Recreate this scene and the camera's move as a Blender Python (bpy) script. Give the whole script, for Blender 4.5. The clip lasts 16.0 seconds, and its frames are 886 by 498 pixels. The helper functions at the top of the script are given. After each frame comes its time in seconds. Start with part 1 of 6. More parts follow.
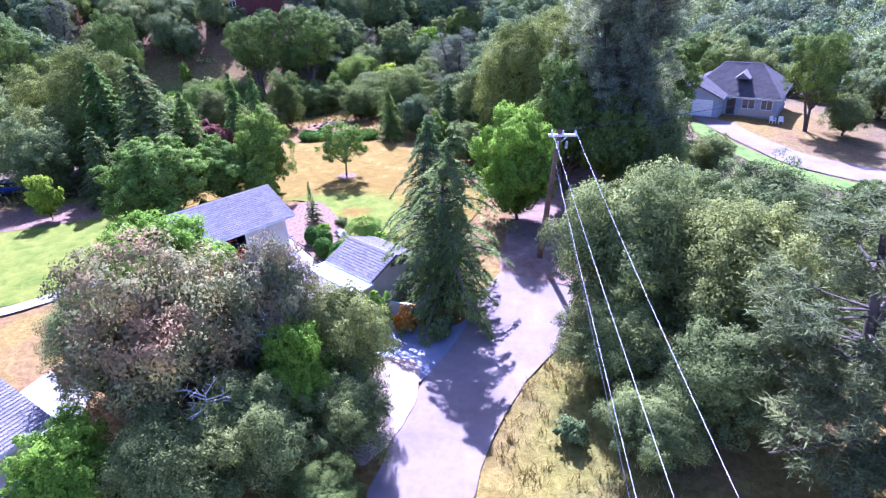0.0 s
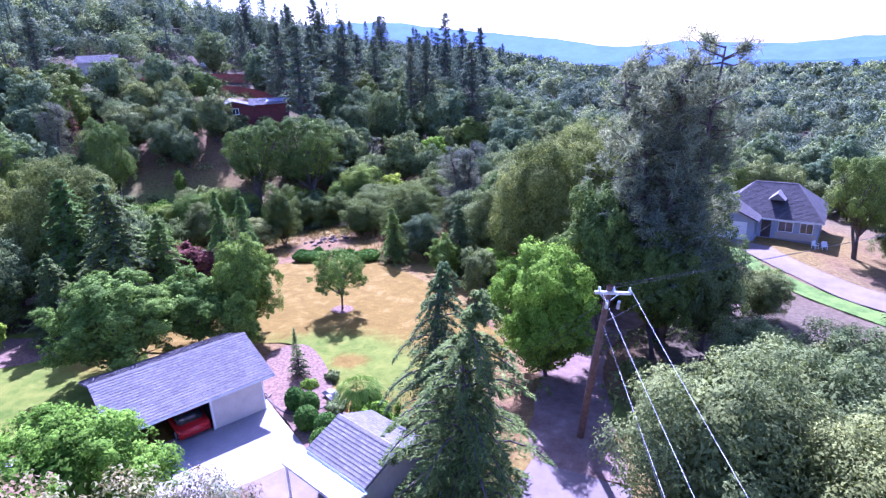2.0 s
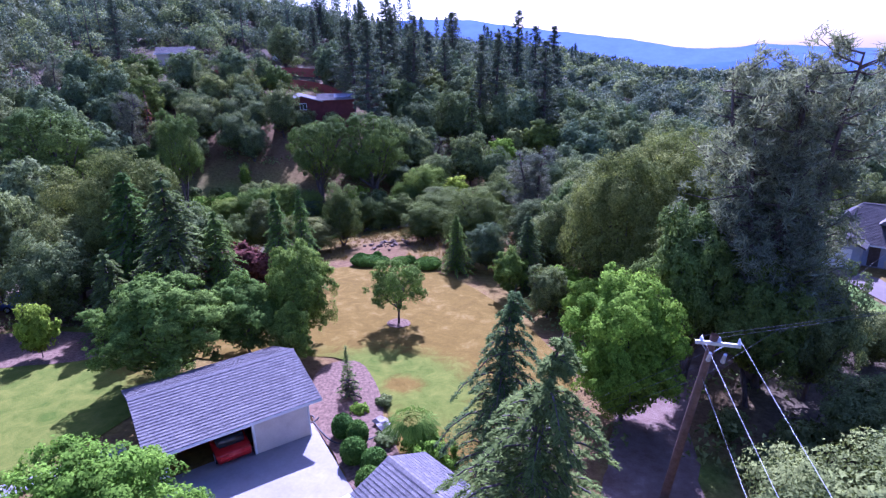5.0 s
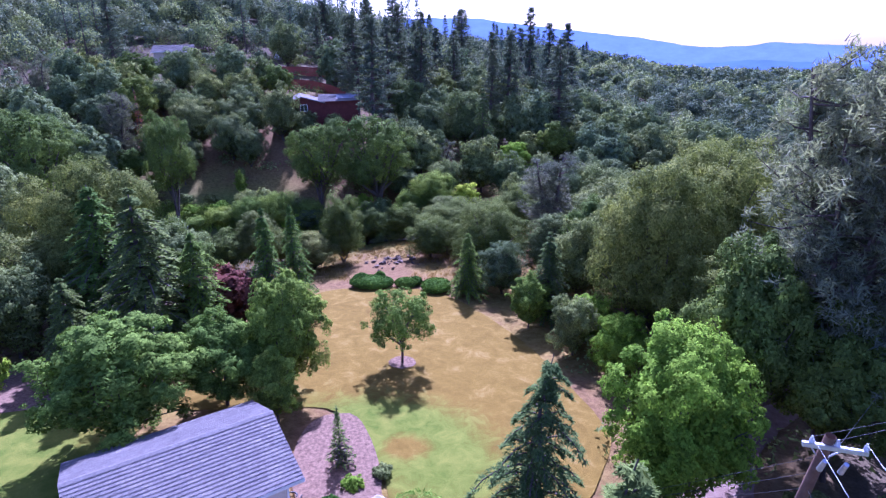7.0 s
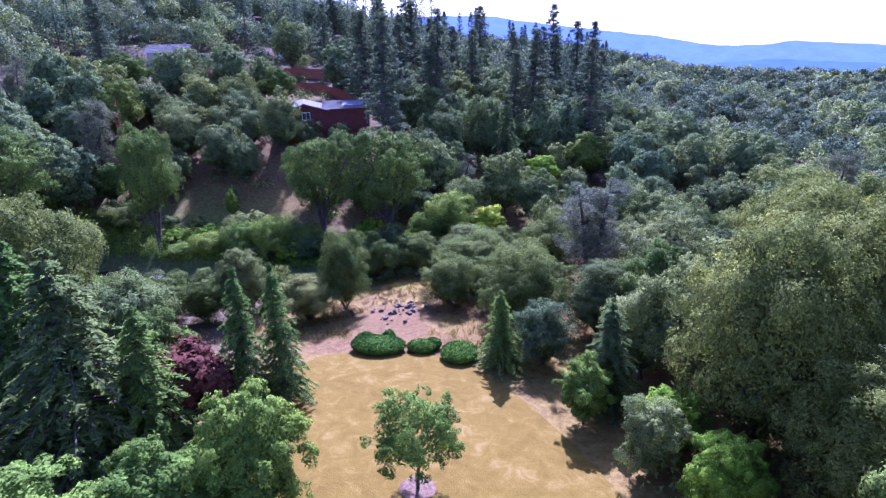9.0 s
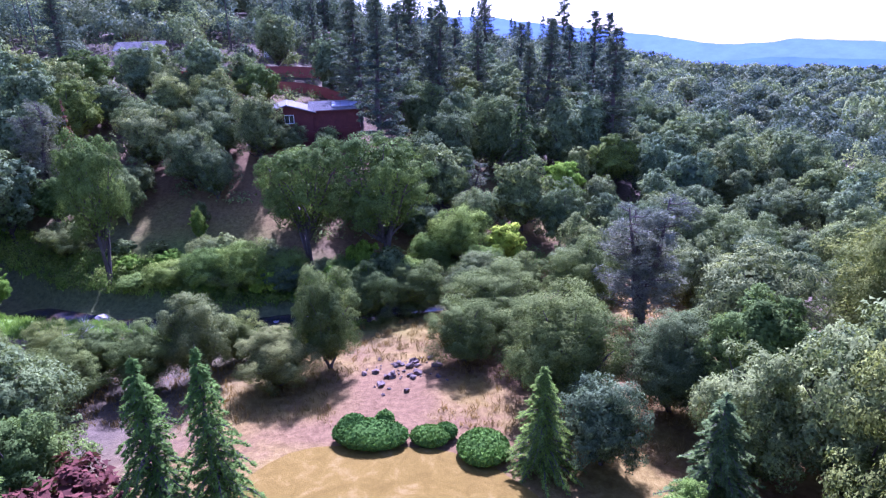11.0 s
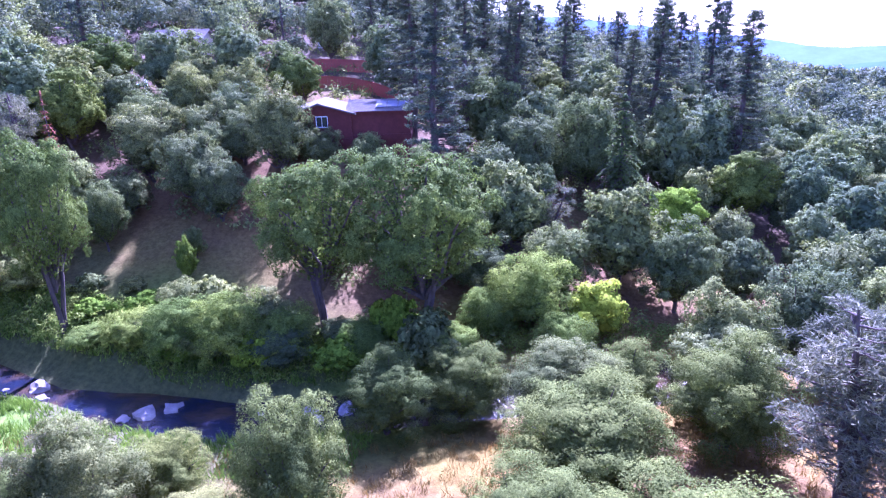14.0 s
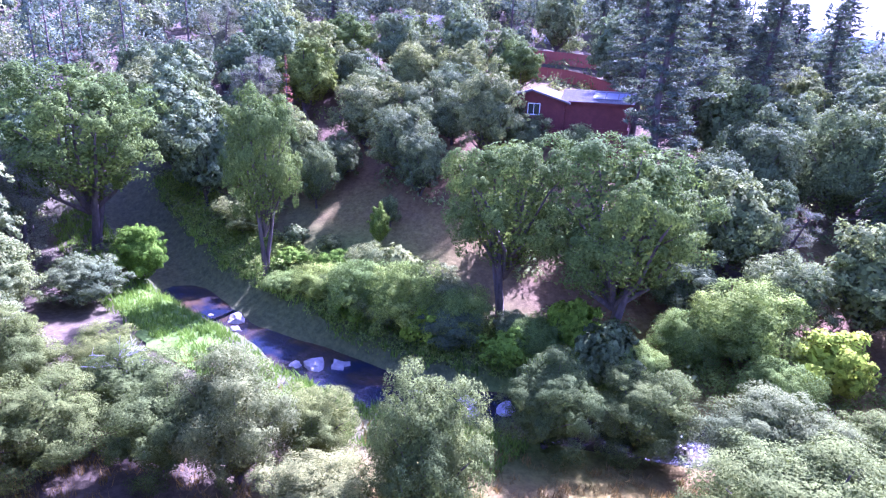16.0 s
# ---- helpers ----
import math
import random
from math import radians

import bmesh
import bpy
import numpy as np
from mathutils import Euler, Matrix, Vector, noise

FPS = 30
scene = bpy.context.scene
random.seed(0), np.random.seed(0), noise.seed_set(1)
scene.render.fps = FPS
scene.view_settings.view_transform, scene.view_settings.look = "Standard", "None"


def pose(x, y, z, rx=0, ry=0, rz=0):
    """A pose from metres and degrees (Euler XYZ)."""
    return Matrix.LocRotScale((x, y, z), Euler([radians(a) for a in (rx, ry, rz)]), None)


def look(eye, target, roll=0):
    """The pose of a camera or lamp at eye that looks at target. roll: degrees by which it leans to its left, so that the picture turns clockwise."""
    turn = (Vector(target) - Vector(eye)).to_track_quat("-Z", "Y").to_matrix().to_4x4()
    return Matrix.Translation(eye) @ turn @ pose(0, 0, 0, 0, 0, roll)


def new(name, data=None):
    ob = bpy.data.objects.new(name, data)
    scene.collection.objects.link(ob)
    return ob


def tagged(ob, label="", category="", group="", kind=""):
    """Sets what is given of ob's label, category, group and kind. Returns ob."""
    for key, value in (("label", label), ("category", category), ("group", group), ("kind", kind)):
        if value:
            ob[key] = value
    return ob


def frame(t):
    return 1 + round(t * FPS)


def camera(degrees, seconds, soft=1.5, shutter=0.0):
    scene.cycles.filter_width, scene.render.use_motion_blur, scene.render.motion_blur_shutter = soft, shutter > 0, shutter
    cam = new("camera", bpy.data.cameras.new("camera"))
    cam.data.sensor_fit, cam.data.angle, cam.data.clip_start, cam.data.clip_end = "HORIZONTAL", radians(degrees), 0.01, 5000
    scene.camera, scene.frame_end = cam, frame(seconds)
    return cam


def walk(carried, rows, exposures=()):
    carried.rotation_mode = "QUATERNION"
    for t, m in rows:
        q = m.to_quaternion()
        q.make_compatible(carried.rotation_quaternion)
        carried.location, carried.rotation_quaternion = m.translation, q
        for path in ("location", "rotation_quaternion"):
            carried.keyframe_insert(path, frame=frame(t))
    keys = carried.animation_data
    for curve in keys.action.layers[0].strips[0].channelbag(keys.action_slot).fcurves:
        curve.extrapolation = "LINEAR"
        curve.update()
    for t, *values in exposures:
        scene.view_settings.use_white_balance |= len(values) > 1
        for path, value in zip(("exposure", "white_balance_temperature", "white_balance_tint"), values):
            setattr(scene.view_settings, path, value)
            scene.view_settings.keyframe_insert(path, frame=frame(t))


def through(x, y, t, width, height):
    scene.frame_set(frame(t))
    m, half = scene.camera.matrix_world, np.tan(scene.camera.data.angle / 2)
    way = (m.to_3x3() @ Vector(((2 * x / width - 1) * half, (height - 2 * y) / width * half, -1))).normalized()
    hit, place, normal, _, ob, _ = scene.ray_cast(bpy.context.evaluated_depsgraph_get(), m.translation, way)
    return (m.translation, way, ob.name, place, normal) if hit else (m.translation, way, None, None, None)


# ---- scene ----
cam = camera(73.4, 16, 1.3)
PATH = [
    (0, (0.702, -0.192, 24.161), (0.61, 1.581, 23.241), -3.8),
    (0.5, (0.41, 1.982, 24.213), (0.319, 3.754, 23.29), -3.6),
    (1, (0.081, 4.373, 24.475), (-0.005, 6.182, 23.626), -3.4),
    (1.5, (-0.165, 6.562, 24.508), (-0.243, 8.45, 23.85), -3.0),
    (2, (-0.352, 8.618, 24.594), (-0.433, 10.515, 23.965), -2.8),
    (2.5, (-0.642, 10.494, 24.777), (-0.778, 12.388, 24.15), -2.4),
    (3, (-0.803, 11.802, 24.917), (-0.989, 13.694, 24.295), -1.9),
    (3.5, (-0.99, 12.105, 24.884), (-1.204, 13.994, 24.26), -1.6),
    (4, (-1.064, 11.949, 24.749), (-1.328, 13.832, 24.128), -1.3),
    (4.2, (-1.049, 11.938, 24.749), (-1.319, 13.818, 24.122), -1.4),
    (6.5, (-1.882, 16.722, 24.508), (-2.171, 18.598, 23.878), -1.6),
    (7, (-2.326, 19.1, 24.609), (-2.627, 20.974, 23.977), -1.6),
    (7.5, (-2.962, 21.695, 24.83), (-3.274, 23.566, 24.195), -1.5),
    (8, (-3.598, 24.547, 25.114), (-3.926, 26.414, 24.476), -1.6),
    (8.5, (-4.428, 27.732, 25.294), (-4.763, 29.596, 24.653), -1.6),
    (9, (-5.228, 30.926, 25.181), (-5.564, 32.792, 24.544), -1.5),
    (9.2, (-5.465, 32.296, 25.164), (-5.802, 34.162, 24.528), -1.6),
    (11.3, (-8.601, 45.319, 23.638), (-8.941, 47.186, 23.008), -2.2),
    (11.5, (-8.807, 46.679, 23.586), (-9.167, 48.543, 22.956), -2.1),
    (12, (-9.201, 49.985, 23.588), (-9.598, 51.841, 22.957), -2.1),
    (12.5, (-9.631, 53.282, 23.608), (-10.06, 55.13, 22.976), -2.1),
    (13, (-10.168, 56.477, 23.284), (-10.613, 58.322, 22.653), -2.1),
    (13.5, (-10.766, 59.485, 22.753), (-11.253, 61.32, 22.126), -1.9),
    (14, (-11.184, 62.188, 22.312), (-11.751, 64.002, 21.691), -1.5),
    (14.5, (-11.585, 63.849, 21.95), (-12.214, 65.644, 21.332), -1.1),
    (15, (-12.052, 64.5, 21.59), (-12.894, 66.208, 20.977), 0.4),
    (15.5, (-12.072, 64.755, 21.006), (-13.131, 66.337, 20.393), 1.9),
    (16, (-12.269, 64.932, 20.431), (-13.404, 66.46, 19.819), 2.4),
]
EXPOSURE = [(0.0, 2.26, 4560, 51), (2.0, 2.07, 4460, 60), (3.5, 1.43, 4460, 60), (4.2, 1.39, 4460, 60), (9.2, 1.72, 4470, 60), (12.0, 2.03, 4480, 69), (16.0, 2.88, 4520, 78)]
walk(cam, [(t, look(eye, target, roll)) for t, eye, target, roll in PATH], EXPOSURE)

# ---- light ----
SUN = Vector((-0.05, 0.70, 0.71)).normalized()
world = bpy.data.worlds.new("sky")
scene.world = world
world.use_nodes = True
wn = world.node_tree.nodes
sky = wn.new("ShaderNodeTexSky")
sky.sky_type = "NISHITA"
sky.sun_disc = False
sky.sun_elevation = math.asin(SUN.z)
sky.sun_rotation = math.atan2(SUN.x, SUN.y)
sky.air_density, sky.dust_density, sky.ozone_density = 1.0, 1.5, 1.0
wn["Background"].inputs[1].default_value = 0.08
world.node_tree.links.new(sky.outputs[0], wn["Background"].inputs[0])
lamp = bpy.data.lights.new("sun", "SUN")
lamp.energy, lamp.angle, lamp.color = 5.0, radians(0.55), (1.0, 0.95, 0.86)
sun = new("sun", lamp)
sun.matrix_world = look(SUN * 200, (0, 0, 0))


# ---- materials ----
def mat(name, build):
    m = bpy.data.materials.new(name)
    m.use_nodes = True
    nt = m.node_tree
    nt.nodes.clear()
    out = nt.nodes.new("ShaderNodeOutputMaterial")
    nt.links.new(build(nt), out.inputs[0])
    return m


def N(nt, kind, **kw):
    n = nt.nodes.new(kind)
    for k, v in kw.items():
        if k == "op":
            n.operation = v
        elif k == "blend":
            n.data_type, n.blend_type = "RGBA", v
    return n


def ramp(nt, fac, stops):
    r = nt.nodes.new("ShaderNodeValToRGB")
    e = r.color_ramp.elements
    while len(e) < len(stops):
        e.new(0.5)
    for el, (p, c) in zip(e, stops):
        el.position, el.color = p, (*c, 1)
    nt.links.new(fac, r.inputs[0])
    return r.outputs[0]


def noise_tex(nt, scale, detail=4.0, rough=0.6, stretch=None, distort=0.0):
    co = nt.nodes.new("ShaderNodeTexCoord").outputs["Object"]
    if stretch:
        mp = nt.nodes.new("ShaderNodeMapping")
        mp.inputs["Scale"].default_value = stretch
        nt.links.new(co, mp.inputs[0])
        co = mp.outputs[0]
    t = nt.nodes.new("ShaderNodeTexNoise")
    t.inputs["Scale"].default_value, t.inputs["Detail"].default_value, t.inputs["Roughness"].default_value = scale, detail, rough
    t.inputs["Distortion"].default_value = distort
    nt.links.new(co, t.inputs["Vector"])
    return t.outputs[0]


def mix(nt, fac, a, b, blend="MIX"):
    m = N(nt, "ShaderNodeMix", blend=blend)
    for sock, v in ((m.inputs[0], fac), (m.inputs[6], a), (m.inputs[7], b)):
        if isinstance(v, (int, float)):
            sock.default_value = v
        elif isinstance(v, tuple):
            sock.default_value = (*v, 1)
        else:
            nt.links.new(v, sock)
    return m.outputs[2]


def surf(nt, colour, rough=0.8, metal=0.0, bump=None, depth=0.02, spec=0.3):
    b = nt.nodes.new("ShaderNodeBsdfPrincipled")
    if isinstance(colour, tuple):
        b.inputs["Base Color"].default_value = (*colour, 1)
    else:
        nt.links.new(colour, b.inputs["Base Color"])
    b.inputs["Roughness"].default_value, b.inputs["Metallic"].default_value = rough, metal
    b.inputs["Specular IOR Level"].default_value = spec
    if bump is not None:
        bp = nt.nodes.new("ShaderNodeBump")
        bp.inputs["Distance"].default_value = depth
        nt.links.new(bump, bp.inputs["Height"])
        nt.links.new(bp.outputs[0], b.inputs["Normal"])
    return b.outputs[0]


def leaf(name, dark, light, through=0.35, patch=None):
    """Foliage: colour varies from leaf to leaf, from branch to branch and from plant to plant."""
    def build(nt):
        isl = nt.nodes.new("ShaderNodeNewGeometry").outputs["Random Per Island"]
        c = ramp(nt, isl, [(0.0, tuple(0.25 * a + 0.75 * b for a, b in zip(light, dark))), (0.55, tuple(v * 0.95 for v in light)), (0.85, tuple(v * 1.15 for v in light)), (1.0, tuple(min(1, v * 1.32) for v in light))])
        if patch:
            c = mix(nt, ramp(nt, noise_tex(nt, 0.35, 3), [(0.45, (0, 0, 0)), (0.62, (1, 1, 1))]), c, patch)
        v = noise_tex(nt, 0.9, 3)
        c = mix(nt, 0.8, c, ramp(nt, v, [(0.32, (0.7, 0.72, 0.73)), (0.68, (1.28, 1.25, 1.16))]), "MULTIPLY")
        c = mix(nt, 0.85, c, ramp(nt, noise_tex(nt, 0.11, 2), [(0.36, (0.68, 0.75, 0.82)), (0.64, (1.24, 1.2, 1.12))]), "MULTIPLY")
        rnd = nt.nodes.new("ShaderNodeObjectInfo").outputs["Random"]
        c = mix(nt, 1.0, c, ramp(nt, rnd, [(0.0, (0.8, 0.88, 0.95)), (0.5, (1.06, 1.07, 1.06)), (1.0, (1.28, 1.2, 1.04))]), "MULTIPLY")
        d = surf(nt, c, 0.85, spec=0.04)
        tr = nt.nodes.new("ShaderNodeBsdfTranslucent")
        nt.links.new(mix(nt, 1.0, c, (1.25, 1.3, 0.85), "MULTIPLY"), tr.inputs[0])
        ms = nt.nodes.new("ShaderNodeMixShader")
        ms.inputs[0].default_value = through * 0.6
        nt.links.new(d, ms.inputs[1])
        nt.links.new(tr.outputs[0], ms.inputs[2])
        return ms.outputs[0]
    return mat(name, build)


# OAK, SAGE: bluer than the near oaks; distance haze put into the colour.
OAK = leaf("oak leaves", (0.058, 0.074, 0.022), (0.188, 0.22, 0.07), 0.44)
SAGE = leaf("sage oak leaves", (0.05, 0.066, 0.024), (0.158, 0.188, 0.07), 0.4)
BIGOAK = leaf("great oak leaves", (0.06, 0.074, 0.016), (0.19, 0.21, 0.046), 0.45)
LANESAGE = leaf("lane oak leaves", (0.058, 0.074, 0.022), (0.185, 0.21, 0.062), 0.42)
# FAROAK, DISTANT: haze over the far woods painted in as extra blue.
FAROAK = leaf("haze-blue hillside oak leaves", (0.054, 0.077, 0.03), (0.184, 0.226, 0.094), 0.45)
DISTANT = leaf("haze-blue distant oak leaves", (0.036, 0.052, 0.029), (0.106, 0.136, 0.076), 0.32)
BANKOAK = leaf("bank oak leaves", (0.05, 0.067, 0.015), (0.142, 0.172, 0.04), 0.42)
BANKSAGE = leaf("bank sage leaves", (0.055, 0.068, 0.02), (0.16, 0.18, 0.054), 0.42)
WILLOW = leaf("willow leaves", (0.08, 0.12, 0.02), (0.205, 0.268, 0.05), 0.5)
DARKOAK = leaf("dark oak leaves", (0.048, 0.073, 0.014), (0.15, 0.194, 0.038), 0.42)
BROWNOAK = leaf("part-dry oak leaves", (0.07, 0.08, 0.036), (0.175, 0.182, 0.084), 0.36, (0.22, 0.15, 0.085))
BRIGHT = leaf("fresh green leaves", (0.075, 0.135, 0.012), (0.205, 0.31, 0.026), 0.5)
LIME = leaf("lime leaves", (0.16, 0.22, 0.015), (0.34, 0.4, 0.03), 0.45)
MAPLE = leaf("garden leaves", (0.052, 0.092, 0.013), (0.165, 0.235, 0.036), 0.45)
CEDAR = leaf("cedar needles", (0.042, 0.066, 0.016), (0.13, 0.172, 0.044), 0.38)
# PINE: ridge pines, with blue added to the needles for haze.
PINE = leaf("pine needles", (0.045, 0.062, 0.036), (0.13, 0.158, 0.098), 0.38)
GREYPINE = leaf("grey pine needles", (0.07, 0.076, 0.048), (0.195, 0.205, 0.132), 0.34)
PURPLE = leaf("purple leaves", (0.055, 0.022, 0.018), (0.15, 0.055, 0.036), 0.4)
RUST = leaf("rust leaves", (0.2, 0.09, 0.02), (0.42, 0.2, 0.035), 0.3)
DEAD = leaf("dead needles", (0.16, 0.06, 0.025), (0.3, 0.12, 0.06), 0.2)
HEDGE = leaf("clipped leaves", (0.035, 0.085, 0.012), (0.1, 0.18, 0.025), 0.3)
STRAW = leaf("dry grass blades", (0.17, 0.102, 0.026), (0.3, 0.195, 0.056), 0.3)
REED = leaf("green grass blades", (0.06, 0.13, 0.015), (0.16, 0.25, 0.035), 0.4)

BARK = mat("bark", lambda nt: surf(nt, ramp(nt, noise_tex(nt, 3.0, 5, 0.7, (1, 1, 0.25)), [(0.3, (0.045, 0.035, 0.028)), (0.7, (0.16, 0.125, 0.1))]), 0.95, bump=noise_tex(nt, 8, 5, 0.7, (1, 1, 0.2)), depth=0.05))
GREYBARK = mat("bleached wood", lambda nt: surf(nt, ramp(nt, noise_tex(nt, 5.0, 4), [(0.3, (0.3, 0.28, 0.27)), (0.7, (0.55, 0.52, 0.5))]), 0.9))


def shingle(nt):
    c = ramp(nt, noise_tex(nt, 7.0, 4, 0.75), [(0.3, (0.13, 0.119, 0.111)), (0.7, (0.225, 0.21, 0.197))])
    c = mix(nt, 0.5, c, ramp(nt, noise_tex(nt, 0.5, 3), [(0.3, (0.8, 0.8, 0.8)), (0.7, (1.15, 1.13, 1.1))]), "MULTIPLY")
    rnd = nt.nodes.new("ShaderNodeNewGeometry").outputs["Random Per Island"]
    c = mix(nt, 0.6, c, ramp(nt, rnd, [(0, (0.72, 0.72, 0.74)), (1, (1.2, 1.18, 1.16))]), "MULTIPLY")
    return surf(nt, c, 0.95, bump=noise_tex(nt, 60, 3), depth=0.01, spec=0.1)


SHINGLE = mat("grey asphalt shingles", shingle)


def plain(name, a, b, scale=4.0, rough=0.7, metal=0.0, bump=True, spec=0.3):
    return mat(name, lambda nt: surf(nt, mix(nt, 0.5, ramp(nt, noise_tex(nt, scale, 6, 0.65), [(0.3, a), (0.7, b)]), ramp(nt, noise_tex(nt, scale * 9, 3), [(0.3, (0.86, 0.86, 0.86)), (0.7, (1.1, 1.1, 1.1))]), "MULTIPLY"),
                                      rough, metal, noise_tex(nt, scale * 6, 4) if bump else None, 0.01, spec))


OLDSHINGLE = plain("weathered dark shingles", (0.05, 0.044, 0.042), (0.1, 0.09, 0.084), 1.8, 0.95)
CREAM = plain("cream stucco", (0.6, 0.53, 0.43), (0.72, 0.65, 0.54), 1.5, 0.9)
WHITE = plain("white paint", (0.74, 0.74, 0.72), (0.84, 0.83, 0.8), 1.0, 0.55)
GREYWALL = plain("grey siding", (0.3, 0.33, 0.38), (0.38, 0.41, 0.46), 1.0, 0.8)
TAN = plain("tan siding", (0.45, 0.38, 0.29), (0.55, 0.47, 0.36), 1.0, 0.85)
BARN = plain("barn-red siding", (0.1, 0.026, 0.02), (0.16, 0.042, 0.03), 1.4, 0.8)
REDFENCE = plain("red-brown fence boards", (0.3, 0.075, 0.045), (0.44, 0.13, 0.075), 0.8, 0.85)
DARKWOOD = plain("dark wood", (0.06, 0.045, 0.035), (0.12, 0.09, 0.07), 4, 0.85)
POLEWOOD = plain("creosoted pole wood", (0.11, 0.06, 0.035), (0.21, 0.13, 0.085), 3, 0.85)
GALV = plain("galvanised steel", (0.5, 0.52, 0.56), (0.7, 0.72, 0.76), 6, 0.4, 0.7, False)
WIRE = plain("weathered aluminium wire", (0.4, 0.41, 0.43), (0.5, 0.51, 0.53), 6, 0.5, 0.2, False)
DARKWIRE = plain("black cable", (0.03, 0.03, 0.03), (0.06, 0.06, 0.06), 6, 0.6, 0, False)
CONCRETE = plain("pale concrete", (0.235, 0.212, 0.198), (0.32, 0.292, 0.272), 0.5, 0.85)
ASPHALT = plain("worn asphalt", (0.135, 0.104, 0.086), (0.205, 0.164, 0.14), 0.35, 0.9)
SEAL = plain("dark sealed asphalt", (0.12, 0.13, 0.16), (0.2, 0.21, 0.25), 0.5, 0.6)
REDPAINT = plain("red car paint", (0.45, 0.015, 0.012), (0.55, 0.025, 0.02), 1, 0.25, 0.0, False, 0.6)
BLUEPAINT = plain("blue paint", (0.03, 0.07, 0.35), (0.05, 0.1, 0.45), 1, 0.3, 0.0, False, 0.6)
SILVER = plain("silver paint", (0.5, 0.52, 0.55), (0.6, 0.62, 0.66), 1, 0.3, 0.4, False, 0.6)
RUBBER = plain("rubber", (0.02, 0.02, 0.02), (0.035, 0.035, 0.035), 5, 0.9)
GLASS = mat("window glass", lambda nt: surf(nt, (0.03, 0.035, 0.04), 0.06, 0.0, None, 0, 0.8))
# Near-black that stands in for the shade inside the garage bay.
BAYSHADE = plain("painted bay shade", (0.02, 0.02, 0.022), (0.035, 0.033, 0.035), 2, 0.9)
TANDIRT = plain("tan dirt", (0.28, 0.2, 0.135), (0.42, 0.325, 0.24), 1.2, 1.0)
ROCK = plain("pale granite", (0.22, 0.19, 0.18), (0.4, 0.36, 0.34), 1.6, 0.9)
BROWNROCK = plain("brown rock", (0.09, 0.062, 0.045), (0.2, 0.148, 0.11), 2.0, 0.95)


def water(nt):
    b = nt.nodes.new("ShaderNodeBsdfPrincipled")
    nt.links.new(ramp(nt, noise_tex(nt, 0.3, 3), [(0.4, (0.012, 0.016, 0.03)), (0.65, (0.07, 0.045, 0.02))]), b.inputs["Base Color"])
    b.inputs["Roughness"].default_value = 0.06
    b.inputs["Specular IOR Level"].default_value = 0.5
    bp = nt.nodes.new("ShaderNodeBump")
    bp.inputs["Distance"].default_value = 0.06
    nt.links.new(noise_tex(nt, 2.2, 4, 0.6, (1, 1.6, 1)), bp.inputs["Height"])
    nt.links.new(bp.outputs[0], b.inputs["Normal"])
    return b.outputs[0]


WATER = mat("creek water", water)


def earth(nt):
    at = nt.nodes.new("ShaderNodeAttribute")
    at.attribute_name = "cover"
    sep = nt.nodes.new("ShaderNodeSeparateColor")
    nt.links.new(at.outputs["Color"], sep.inputs[0])
    big, fine = noise_tex(nt, 0.12, 5, 0.65), noise_tex(nt, 2.2, 6, 0.75)
    straw = ramp(nt, fine, [(0.28, (0.11, 0.074, 0.016)), (0.5, (0.19, 0.134, 0.03)), (0.72, (0.28, 0.205, 0.055))])
    soil = ramp(nt, fine, [(0.3, (0.1, 0.055, 0.021)), (0.7, (0.225, 0.14, 0.058))])
    green = ramp(nt, fine, [(0.3, (0.05, 0.09, 0.01)), (0.7, (0.16, 0.22, 0.03))])
    c = mix(nt, ramp(nt, big, [(0.42, (0, 0, 0)), (0.6, (1, 1, 1))]), straw, soil)
    c = mix(nt, sep.outputs[0], c, soil)
    c = mix(nt, sep.outputs[1], c, green)
    # Leaf litter tone, used too as painted shade on the ground by the pole.
    litter_and_shade = ramp(nt, fine, [(0.3, (0.05, 0.042, 0.03)), (0.7, (0.14, 0.115, 0.075))])
    c = mix(nt, sep.outputs[2], c, litter_and_shade)
    return surf(nt, c, 1.0, bump=fine, depth=0.12, spec=0.1)


EARTH = mat("dry grass and red soil", earth)


def lawn_mat(nt):
    fine, mid, big = noise_tex(nt, 14, 5, 0.8), noise_tex(nt, 0.9, 5, 0.7, None, 0.6), noise_tex(nt, 0.16, 4, 0.6)
    at = nt.nodes.new("ShaderNodeAttribute")
    at.attribute_name = "cover"
    sep = nt.nodes.new("ShaderNodeSeparateColor")
    nt.links.new(at.outputs["Color"], sep.inputs[0])
    gold = ramp(nt, mid, [(0.3, (0.128, 0.084, 0.012)), (0.55, (0.175, 0.118, 0.018)), (0.75, (0.255, 0.178, 0.05))])
    green = ramp(nt, mid, [(0.3, (0.075, 0.115, 0.01)), (0.7, (0.18, 0.185, 0.026))])
    m = N(nt, "ShaderNodeMath", op="MULTIPLY_ADD")
    nt.links.new(mid, m.inputs[0])
    m.inputs[1].default_value = 0.9
    nt.links.new(sep.outputs[1], m.inputs[2])
    g = ramp(nt, m.outputs[0], [(0.62, (0, 0, 0)), (0.95, (1, 1, 1))])
    c = mix(nt, g, gold, green)
    c = mix(nt, 0.6, c, ramp(nt, fine, [(0.3, (0.75, 0.75, 0.72)), (0.7, (1.2, 1.2, 1.2))]), "MULTIPLY")
    return surf(nt, c, 1.0, bump=fine, depth=0.04, spec=0.1)


